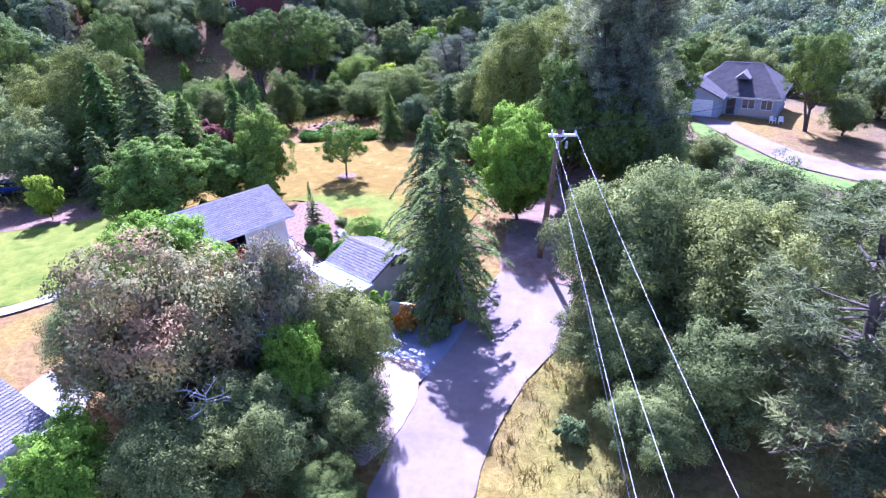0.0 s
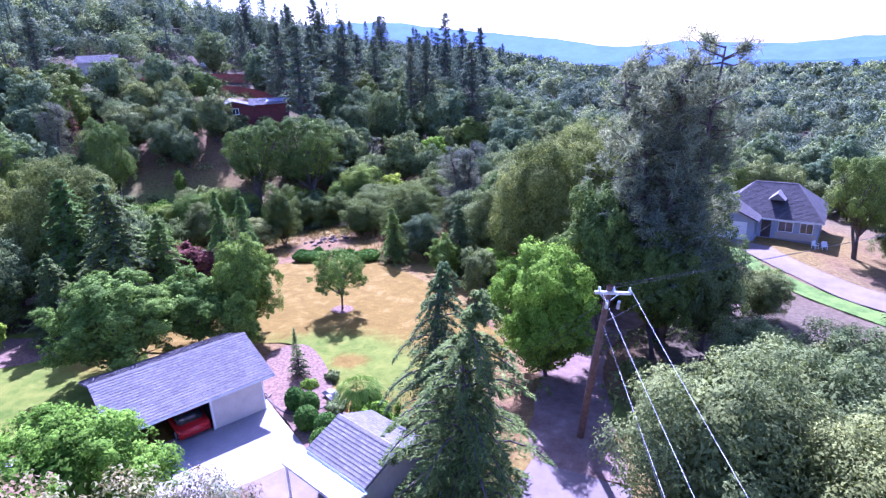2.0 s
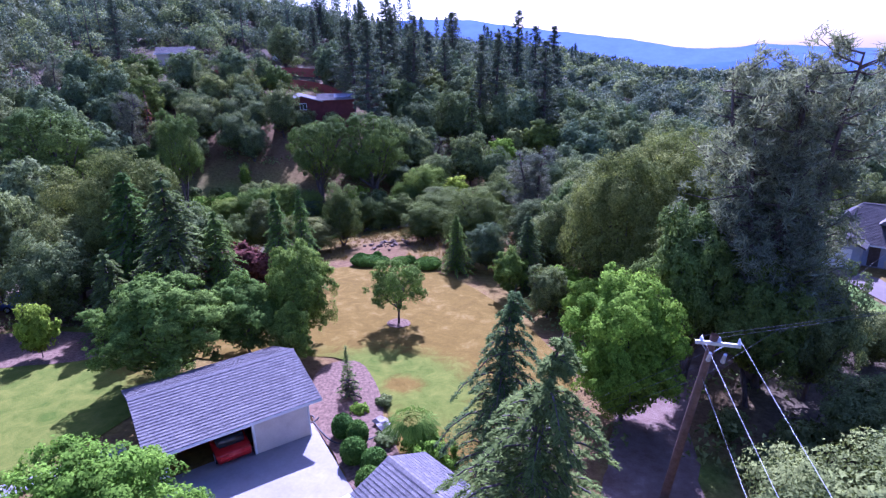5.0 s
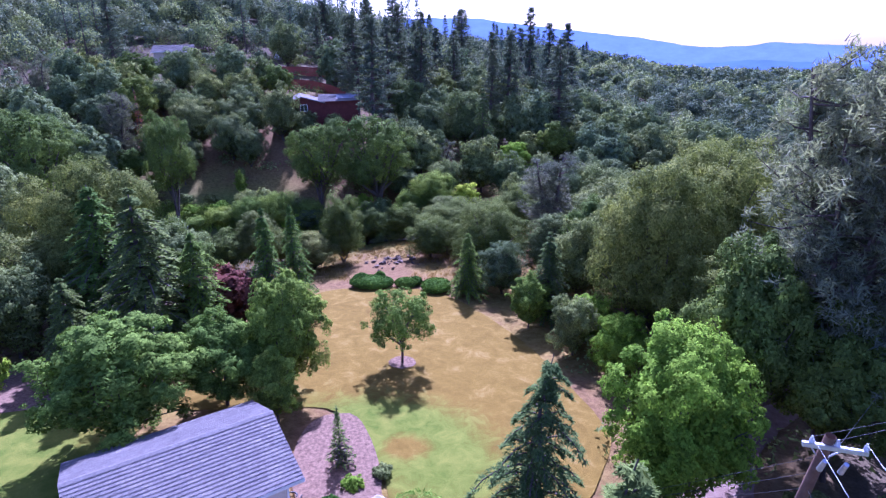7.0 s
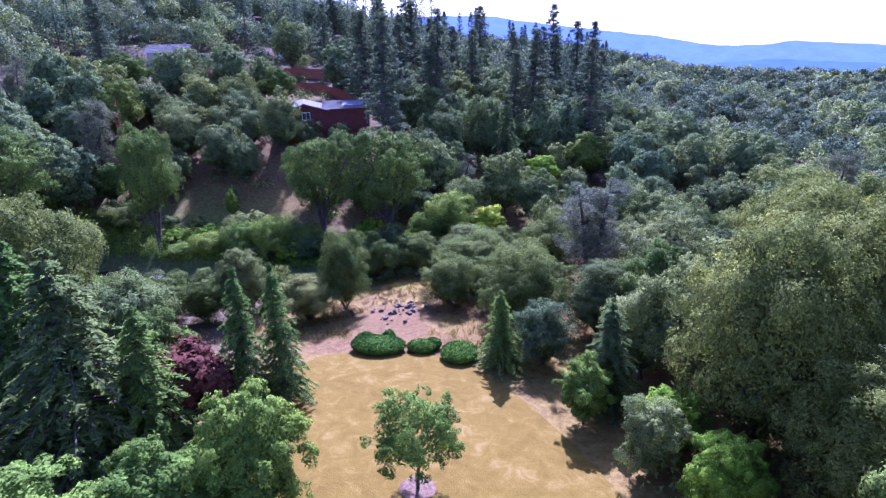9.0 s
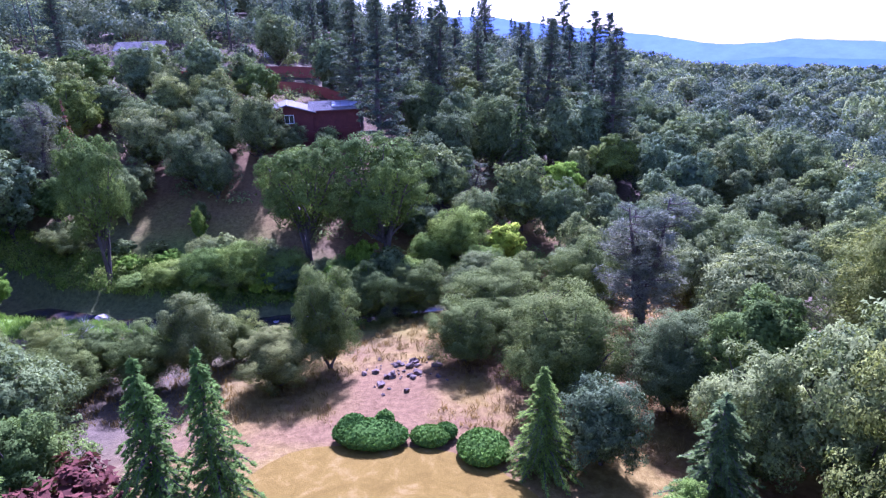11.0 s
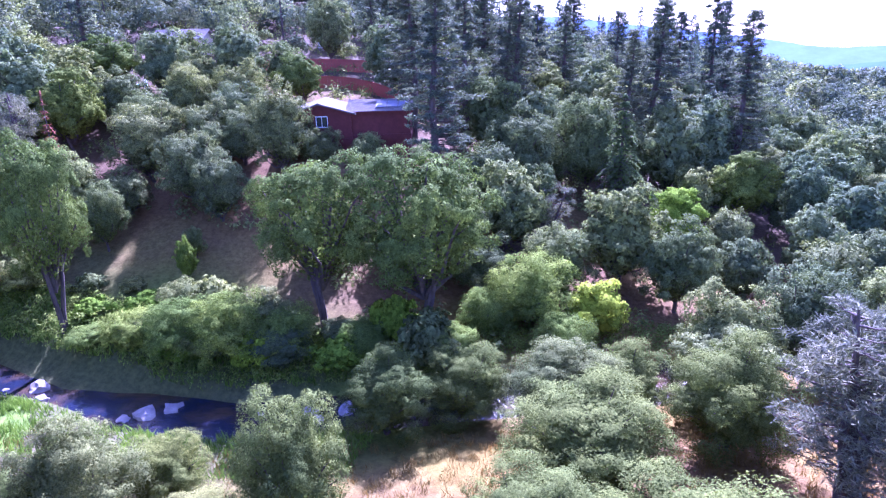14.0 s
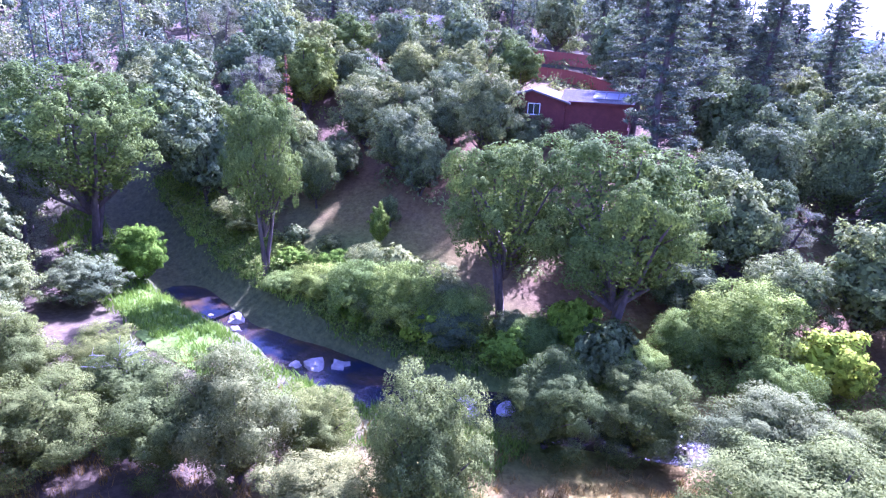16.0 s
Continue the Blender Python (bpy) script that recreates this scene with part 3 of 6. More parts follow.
def broad_tree(seed, H, R, base, leaves, size, lobes, crown_mat, bark=BARK, trunk_r=0.22, aspect=0.6, stems=1, fill=0.7, sub=24, gap=1.0, inner=0.25):
    """Trunk-and-limbs mesh and leaf mesh of a broad-leaved tree of height H, crown radius R, crown from height base."""
    rng = np.random.default_rng(seed)
    c, r = crown_lobes(rng, lobes, R, base, H)
    r = r * gap
    heart = np.array([0, 0, base + 0.4 * (H - base)])
    share = rng.multinomial(leaves, r ** 2 / (r ** 2).sum())
    P, O = [], []
    for p, q, k in zip(c, r, share):
        m = max(6, int(sub * 0.5 * (q / r.mean()) ** 2))
        way = unit(p - heart)
        v = unit(rng.normal(size=(m, 3)) + 0.7 * way + np.array([0, 0, 0.25]))
        s = p + v * q * rng.uniform(fill * 0.8, 1.0, (m, 1)) * np.array([1, 1, 0.9])
        rc = q * rng.uniform(0.26, 0.48, m)
        w = rng.choice(m, k, p=rc ** 2 / (rc ** 2).sum())
        u = unit(rng.normal(size=(k, 3)) + 0.5 * v[w] + np.array([0, 0, 0.3]))
        spread = rng.uniform(0.6, 1.08, (k, 1)) * np.where(rng.random((k, 1)) < 0.06, 1.3, 1.0)
        P.append(s[w] + u * rc[w][:, None] * spread * np.array([1, 1, 0.85]))
        O.append(unit(0.7 * u + 0.4 * v[w] + 0.3 * way))
    P, O = np.concatenate(P), np.concatenate(O)
    n_in = int(leaves * inner)
    v = unit(rng.normal(size=(n_in, 3)))
    P = np.concatenate([P, v * np.array([0.6 * R, 0.6 * R, 0.33 * (H - base)]) * rng.uniform(0.7, 1.1, (n_in, 1)) + np.array([0, 0, base + 0.45 * (H - base)])])
    O = np.concatenate([O, v])
    size = size * np.concatenate([np.ones((len(P) - n_in, 1)), np.full((n_in, 1), 1.9)])
    kz = (H - base) / (np.quantile(P[:, 2], 0.998) - base)
    kr = R / np.quantile(np.hypot(P[:, 0], P[:, 1]), 0.97)
    P = P * np.array([kr, kr, 1])
    P[:, 2] = base + (P[:, 2] - base) * kz
    c = c * np.array([kr, kr, 1])
    c[:, 2] = base + (c[:, 2] - base) * kz
    crown = leaf_mesh("crown", crown_mat, P, O, size, aspect, rng, 0.45, soft=0.74)
    runs = []
    fork = base + 0.12 * (H - base)
    for s in range(stems):
        a = rng.uniform(0, 6.28)
        off = np.array([math.cos(a), math.sin(a), 0]) * (0.18 * R if stems > 1 else 0.05 * R)
        runs.append(([(0, 0, -0.4), off * 0.3 + (0, 0, fork * 0.35), off * 0.8 + (0, 0, fork * 0.75), off * 1.4 + (0, 0, fork * 1.3)], np.array([1.35, 1.0, 0.85, 0.6]) * trunk_r / stems ** 0.4))
    for p in c[:: max(1, lobes // 20)]:
        m = np.array([p[0] * 0.4, p[1] * 0.4, fork + 0.4 * (p[2] - fork)]) + rng.normal(0, 0.08 * R, 3)
        runs.append(([(0, 0, fork * 0.75), m, p * 0.75 + m * 0.25, p * (1.08, 1.08, 1.0)], np.array([0.55, 0.34, 0.2, 0.05]) * trunk_r))
    return tubes("trunk", runs, bark, 5), crown


def conifer(seed, H, R, bare, whorls, per, tuft, size, needle_mat, droop=0.15, aspect=0.22, trunk_r=0.22, power=0.9, inner=0.25, nod=0.0, ragged=0.25, broad=0.26):
    """A single-stemmed conifer: whorls of branches that carry tufts of needles."""
    rng = np.random.default_rng(seed)
    runs = [([(0, 0, -0.4), (0, 0, H * 0.3), (0.01 * H, 0, H * 0.65), (nod, 0, H * 0.985)], np.array([1.3, 0.95, 0.55, 0.08]) * trunk_r)]
    P, O, A = [], [], []
    for w in range(whorls):
        f = (w + rng.uniform(0, 0.8)) / whorls
        z = bare * H + f * (H * 0.98 - bare * H)
        L0 = R * max(0.06, (1 - f) ** power)
        n = max(3, int(round(per * (0.6 + 0.4 * (1 - f)))))
        a0 = rng.uniform(0, 6.28)
        for b in range(n):
            a = a0 + 6.283 * b / n + rng.normal(0, 0.22)
            L = L0 * rng.uniform(1 - ragged, 1 + ragged * 0.6)
            d = np.array([math.cos(a), math.sin(a), 0])
            s = np.linspace(0, 1, 5)
            rise = 0.22 * L * np.sin(s * 2.2) - droop * L * s ** 2 * 2.0
            path = np.array([nod * f * f, 0, z]) + d * (L * s)[:, None] + np.array([0, 0, 1.0]) * rise[:, None]
            if L > 0.5:
                runs.append((path, np.linspace(0.045, 0.012, 5) * (0.5 + L / R)))
            k = max(3, int(tuft * (0.3 + 0.7 * L / R)))
            u = inner + (1 - inner) * rng.random(k) ** 0.75
            side = np.array([-d[1], d[0], 0])
            spread = broad * L * (1.05 - u) + 0.06
            q = np.stack([np.interp(u, s, path[:, e]) for e in range(3)], 1)
            lat = rng.uniform(-1, 1, k) * spread
            q = q + side * lat[:, None] + np.array([0, 0, 1.0]) * (rng.normal(0, 0.06, k) - droop * 0.8 * np.abs(lat))[:, None]
            P.append(q)
            A.append(d * 0.8 + side * (np.sign(lat) * 0.7)[:, None] + np.array([0, 0, -droop * 1.2]))
            O.append(np.tile(np.array([0, 0, 0.9]) + 0.35 * d, (k, 1)))
    P, O, A = np.concatenate(P), np.concatenate(O), np.concatenate(A)
    return tubes("trunk", runs, BARK, 5), leaf_mesh("crown", needle_mat, P, O, size, aspect, rng, 0.5, 0.2, A, 0.5)


def tall_pine(seed, H, R, branches, tuft, size, needle_mat, bare=0.2, trunk_r=0.3):
    """A ponderosa: straight trunk, uneven branches in loose layers, needles in flat feathery puffs along their outer part."""
    rng = np.random.default_rng(seed)
    runs = [([(0, 0, -0.4), (0.02 * H * rng.normal(), 0, H * 0.4), (0, 0, H * 0.75), (0, 0, H)], np.array([1.25, 0.9, 0.5, 0.06]) * trunk_r)]
    P, O, A = [], [], []
    for b in range(branches):
        f = (b + rng.uniform(-0.6, 0.6)) / branches
        f = min(max(f, 0), 0.985)
        z = H * (bare + (1 - bare) * f)
        L = R * (0.05 + 0.95 * (1 - f) ** 0.75) * (0.62 + 0.38 * min(1, f * 4)) * rng.uniform(0.5, 1.15)
        a = b * 2.4 + rng.normal(0, 0.5)
        d = np.array([math.cos(a), math.sin(a), 0])
        tip = np.array([0, 0, z]) + d * L + np.array([0, 0, L * rng.uniform(-0.12, 0.3)])
        mid = np.array([0, 0, z]) + d * L * 0.5 + np.array([0, 0, L * rng.uniform(-0.12, 0.03)])
        if L > 0.7:
            runs.append(([(0, 0, z), mid, tip], (0.05, 0.035, 0.012)))
        for e in range(2 + int(4 * L / R)):
            u = rng.uniform(0.3, 1.0)
            q = np.array([0, 0, z]) + (tip - np.array([0, 0, z])) * u + rng.normal(0, 0.12 * L + 0.05, 3) * (1, 1, 0.25)
            v = unit(rng.normal(size=(tuft, 3)) + 0.5 * d + np.array([0, 0, 0.4]))
            P.append(q + v * rng.uniform(0.1, 0.6, (tuft, 1)) * np.array([1, 1, 0.5]))
            O.append(unit(0.6 * v + rng.normal(0, 0.5, (tuft, 3)) + np.array([0, 0, 0.7]))), A.append(v)
    P, O, A = np.concatenate(P), np.concatenate(O), np.concatenate(A)
    return tubes("trunk", runs, BARK, 5), leaf_mesh("crown", needle_mat, P, O, size, 0.26, rng, 0.5, 0.3, A, 0.5)


def grey_pine(seed, H, R, stems, branches, tuft, size, needle_mat, lean=0.0, low=0.1, broad=0.15):
    """A foothill pine: several rising stems, thin see-through crown of drooping grey tufts."""
    rng = np.random.default_rng(seed)
    runs, P, O, A = [], [], [], []
    for s in range(stems):
        a = 6.283 * s / stems + rng.uniform(-0.4, 0.4)
        k = R * (0.15 if stems == 1 else rng.uniform(0.25, 0.78) if stems > 4 else rng.uniform(0.2, 0.78))
        top = np.array([math.cos(a) * k + lean, math.sin(a) * k, H * rng.uniform(0.86, 1.0)])
        u = np.linspace(0, 1, 7)
        stem = np.column_stack([top[0] * u ** 1.1, top[1] * u ** 1.1, -0.4 + (top[2] + 0.4) * u]) + np.column_stack([0.25 * np.sin(u * 9 + s), 0.25 * np.cos(u * 7 + s) - 0.25, 0 * u])
        runs.append((stem, np.interp(u, [0, 1], [0.34, 0.05])))
        for b in range(branches):
            f = rng.uniform(low, 1.0) ** 0.8
            p = np.array([np.interp(f, u, stem[:, e]) for e in range(3)])
            an = rng.uniform(0, 6.283)
            L = R * rng.uniform(0.25, 0.62) * (math.sin(math.pi * min(1, 0.3 + 0.62 * f)) ** 0.6) + 0.4
            d = np.array([math.cos(an), math.sin(an), 0])
            tip = p + d * L + np.array([0, 0, L * rng.uniform(-0.1, 0.7)])
            runs.append(([p, (p + tip) / 2 - (0, 0, 0.1 * L), tip], (0.07, 0.04, 0.015)))
            for e in range(5):
                q0 = p + (tip - p) * rng.uniform(0.45, 1.0) + rng.normal(0, 0.14 * L, 3)
                v = unit(rng.normal(size=(tuft, 3)) + 0.5 * d + np.array([0, 0, 0.3]))
                P.append(q0 + v * rng.uniform(0.08, 0.55, (tuft, 1)))
                O.append(unit(rng.normal(size=(tuft, 3)))), A.append(v)
    V, F = leaf_quads(np.concatenate(P), np.concatenate(O), size, broad, rng, 0.6, 0.2, np.concatenate(A))
    return tubes("trunk", runs, BARK, 6), mesh_np("crown", V, F, needle_mat)


# kinds: nominal height, crown radius and meshes
KIND = {}


def kind(name, H, R, meshes):
    KIND[name] = (H, R, meshes)


for k in range(3):
    kind(f"oak{k}", 10, 4.2, broad_tree(10 + k, 10, 4.2, 0.5, 22000, 0.175, 34, OAK, gap=0.95))
    kind(f"sage{k}", 9, 4.0, broad_tree(20 + k, 9, 4.0, 0.1, 22000, 0.165, 34, SAGE, stems=2, gap=0.95))
    kind(f"dark{k}", 14, 4.8, broad_tree(30 + k, 14, 4.8, 2.6, 22000, 0.24, 38, DARKOAK, trunk_r=0.32, stems=2, fill=0.6, sub=18, gap=0.85))
    kind(f"pine{k}", 20, 3.6, tall_pine(40 + k, 20, 3.6, 120, 34, 0.36, PINE))
    kind(f"near{k}", 9, 3.4, broad_tree(90 + k, 9, 3.4, 0.1, 60000, 0.088, 40, BANKOAK if k else BANKSAGE, stems=2, fill=0.62, sub=34, gap=0.92))
    kind(f"woodoak{k}", 10, 4.4, broad_tree(100 + k, 10, 4.4, 0.2, 9500, 0.3, 28, OAK, sub=20, gap=0.95))
    kind(f"woodsage{k}", 9, 4.2, broad_tree(110 + k, 9, 4.2, 0.0, 9500, 0.28, 28, SAGE, sub=20, gap=0.95))
    kind(f"wooddark{k}", 12, 4.4, broad_tree(120 + k, 12, 4.4, 0.8, 9500, 0.31, 28, FAROAK, sub=20, gap=0.92))
for k in range(2):
    kind(f"big{k}", 13, 5.4, broad_tree(130 + k, 13, 5.4, 0.6, 52000, 0.15, 44, BIGOAK, trunk_r=0.3, stems=2, sub=34, gap=0.9))
    kind(f"hero{k}", 10, 4.4, broad_tree(50 + k, 10, 4.4, 0.3, 48000, 0.125, 42, LANESAGE, stems=2, fill=0.66, sub=36, gap=0.9))
    kind(f"brown{k}", 10, 4.4, broad_tree(54 + k, 10, 4.4, 1.5, 28000, 0.14, 40, BROWNOAK, stems=2, fill=0.55, sub=26, gap=0.8))
    kind(f"garden{k}", 7, 2.6, broad_tree(58 + k, 7, 2.6, 0.3, 40000, 0.1, 64, MAPLE, trunk_r=0.1, fill=0.5, sub=20, gap=0.62, inner=0.14))
    kind(f"cedar{k}", 11, 3.7, conifer(62 + k, 11, 3.7, 0.04, 19, 8, 300, 0.2, CEDAR, 0.3, 0.3, 0.16, 0.74, 0.05, 0.8, 0.5, 0.36))
    kind(f"redwood{k}", 13, 2.9, conifer(66 + k, 13, 2.9, 0.03, 30, 9, 95, 0.27, CEDAR if k else MAPLE, 0.26, 0.36, 0.2, 0.72, 0.1, 0.0, 0.4))
    kind(f"greypine{k}", 14, 3.6, grey_pine(70 + k, 14, 3.6, 3, 42, 36, 0.34, GREYPINE))
    kind(f"bright{k}", 8.5, 3.4, broad_tree(74 + k, 8.5, 3.4, -0.3, 48000, 0.118, 60, BRIGHT, trunk_r=0.14, aspect=0.7, fill=0.55, sub=22, gap=0.72))
kind("biggrey", 21, 6.3, grey_pine(80, 21, 6.3, 9, 50, 38, 0.4, leaf("foothill pine needles", (0.075, 0.078, 0.045), (0.27, 0.272, 0.152), 0.6), 0.0, 0.16, 0.16))
kind("nearpine", 22, 5.0, grey_pine(81, 22, 5.0, 2, 80, 110, 0.27, leaf("green pine needles", (0.05, 0.06, 0.024), (0.15, 0.17, 0.068), 0.4), 2.0))
kind("willow", 6, 3.6, broad_tree(95, 6, 3.6, -0.2, 30000, 0.135, 40, WILLOW, trunk_r=0.12, stems=3, fill=0.6, aspect=0.45, sub=30))
for k in range(2):
    kind(f"openoak{k}", 14, 5.0, broad_tree(140 + k, 14, 5.0, 2.8, 42000, 0.14, 40, DARKOAK, trunk_r=0.36, stems=2, fill=0.6, sub=18, gap=0.7, inner=0.14))
kind("lawntree", 5.6, 2.5, broad_tree(82, 5.6, 2.5, 1.4, 17000, 0.1, 44, MAPLE, trunk_r=0.09, fill=0.45, gap=0.6, inner=0.1))
kind("lime", 5, 2.4, broad_tree(83, 5, 2.4, 0.4, 4200, 0.26, 16, LIME, trunk_r=0.08))
kind("purple", 5, 2.4, broad_tree(84, 5, 2.4, 0.4, 4000, 0.26, 18, PURPLE, trunk_r=0.08, fill=0.5))
kind("sapling", 3.4, 0.8, conifer(85, 3.4, 0.8, 0.06, 20, 6, 12, 0.2, CEDAR, 0.1, 0.3, 0.05))
kind("shrub", 2.2, 1.5, broad_tree(86, 2.2, 1.5, 0.1, 2200, 0.22, 14, OAK, trunk_r=0.05))
kind("greenshrub", 2.6, 1.8, broad_tree(87, 2.6, 1.8, 0.1, 2600, 0.24, 14, BRIGHT, trunk_r=0.05))
kind("deadpine", 15, 2.4, conifer(88, 15, 2.4, 0.25, 20, 6, 14, 0.5, DEAD, 0.1, 0.26, 0.2))

ABOUT = {
    "near": ("sage-green live oak on the dry slope", "oak tree"), "woodoak": ("olive oak in the hillside woods", "oak tree"), "woodsage": ("grey-green oak in the hillside woods", "oak tree"), "wooddark": ("dark green oak in the hillside woods", "oak tree"),
    "willow": ("pale green willow scrub on the creek bank", "willow"), "openoak": ("tall oak with a bare leaning trunk and open crown", "oak tree"),
    "big": ("great olive-green oak with a domed crown", "oak tree"),
    "oak": ("olive-green oak with a rounded clumpy crown", "oak tree"), "sage": ("sage-green live oak with a dense low crown", "oak tree"),
    "dark": ("tall dark-green oak with open limbs", "oak tree"), "pine": ("tall dark ponderosa pine with a narrow crown", "pine tree"),
    "hero": ("grey-green live oak spreading beside the lane", "oak tree"), "brown": ("live oak with partly dry brown leaves", "oak tree"),
    "garden": ("green garden tree with an upright oval crown", "tree"), "cedar": ("blue-green cedar with drooping layered branches", "cedar tree"),
    "redwood": ("dense cone-shaped evergreen in the garden grove", "conifer"), "greypine": ("thin-crowned grey foothill pine", "pine tree"),
    "bright": ("bright green tree with broad leaves", "tree"), "biggrey": ("huge many-stemmed grey foothill pine", "pine tree"),
    "nearpine": ("tall pine with long yellow-green needles", "pine tree"), "lawntree": ("small round tree standing alone on the lawn", "tree"),
    "lime": ("lime-green leafy young tree", "tree"), "purple": ("purple-leaved plum tree beside the lawn", "plum tree"), "sapling": ("thin young conifer in the mulch bed", "sapling"),
    "shrub": ("rounded olive shrub on dry ground", "shrub"), "greenshrub": ("fresh green creekside shrub", "shrub"), "deadpine": ("dying pine with rust-red needles", "pine tree")}
PLANTED = []
rng = np.random.default_rng(7)


def plant(name, x, y, top, R=None, turn=None, base=None, label=""):
    """A tree of a kind at x, y, with its tip at the height top."""
    H, R0, (trunk, crown) = KIND[name]
    z = ground_z(x, y) - 0.05 if base is None else base
    stem = name.rstrip("0123456789")
    about = ABOUT[stem]
    ob = new(about[1].replace(" ", "_"))
    sx = (R or R0 * (top - z) / H) / R0 * (1.25 if stem == "pine" else 1.0)
    ob.matrix_world = pose(x, y, z, 0, 0, rng.uniform(0, 360) if turn is None else turn) @ Matrix.Diagonal((sx, sx, (top - z) / H, 1))
    tagged(ob, label or about[0], about[1])
    part("trunk", trunk, None, ob)
    part("crown", crown, None, ob)
    PLANTED.append((x, y, R or R0))
    return ob


# beside the lane and the garage
plant("cedar0", -0.9, 31.0, 15.8, 4.9, 0)
plant("cedar1", -2.3, 37.4, 14.8, 3.7, 20)
plant("bright0", 4.6, 43.6, 13.0, 3.5)
plant("biggrey", 13.8, 50.0, 24.3, 6.3, 0)
plant("hero0", 9.6, 28.4, 13.4, 4.4)
plant("hero1", 14.6, 30.8, 12.4, 4.6)
plant("hero0", 14.0, 24.6, 12.8, 4.2)
plant("hero1", 7.9, 24.4, 8.8, 3.1)
plant("hero0", 8.6, 19.6, 6.6, 2.4)
plant("shrub", 5.0, 20.2, 4.6, 0.8)
plant("hero1", 19.5, 34.5, 11.5, 4.5)
plant("nearpine", 15.6, 17.4, 17.5, 6.6, 10)
plant("nearpine", 22.5, 22.5, 15.5, 4.0, 100)
plant("brown0", -12.3, 20.3, 14.8, 4.3)
plant("brown1", -8.3, 22.2, 13.6, 2.7)
plant("hero0", -5.3, 22.4, 11.0, 2.3)
plant("hero1", -5.0, 19.6, 8.2, 2.2)
plant("hero0", -8.4, 17.8, 9.4, 2.8)
plant("bright1", -7.0, 20.2, 10.4, 1.7)
plant("hero0", -11.0, 15.8, 9.5, 2.8)
plant("hero0", -16.8, 22.6, 11.5, 3.0)
plant("hero1", -10.6, 23.6, 10.5, 2.6)
plant("near1", -5.6, 16.0, 6.6, 1.8)
plant("hero0", 11.5, 21.0, 9.0, 3.2)
plant("bright1", -15.4, 26.4, 12.7, 3.6)
plant("bright0", -14.3, 15.0, 9.8, 2.4)
plant("garden0", -17.3, 50.2, 12.6, 2.7)
plant("garden1", -16.8, 46.9, 9.3, 1.7)
plant("garden0", -24.2, 44.0, 12.2, 4.3)
plant("garden1", -20.6, 48.2, 10.6, 3.0)
plant("redwood1", -32.5, 50.6, 11.5, 2.8)
plant("redwood1", -29.4, 54.6, 16.6, 4.9)
plant("redwood0", -34.5, 57.0, 16.3, 5.0)
plant("redwood0", -26.3, 56.0, 13.2, 3.0)
plant("purple", -25.8, 58.6, 9.2, 3.1)
plant("dark2", 9.2, 48.8, 15.5, 3.2)
plant("oak1", 16.6, 48.4, 13.0, 3.0)
plant("dark1", 12.6, 46.8, 13.0, 3.0)
plant("redwood0", -23.0, 60.4, 13.9, 2.3)
plant("redwood0", -21.2, 61.6, 13.8, 2.1)
plant("lime", -36.0, 46.8, 8.4, 1.4)
plant("lawntree", -11.2, 55.0, 9.7, 2.5)
plant("sapling", -11.9, 43.6, 8.0, 0.8)
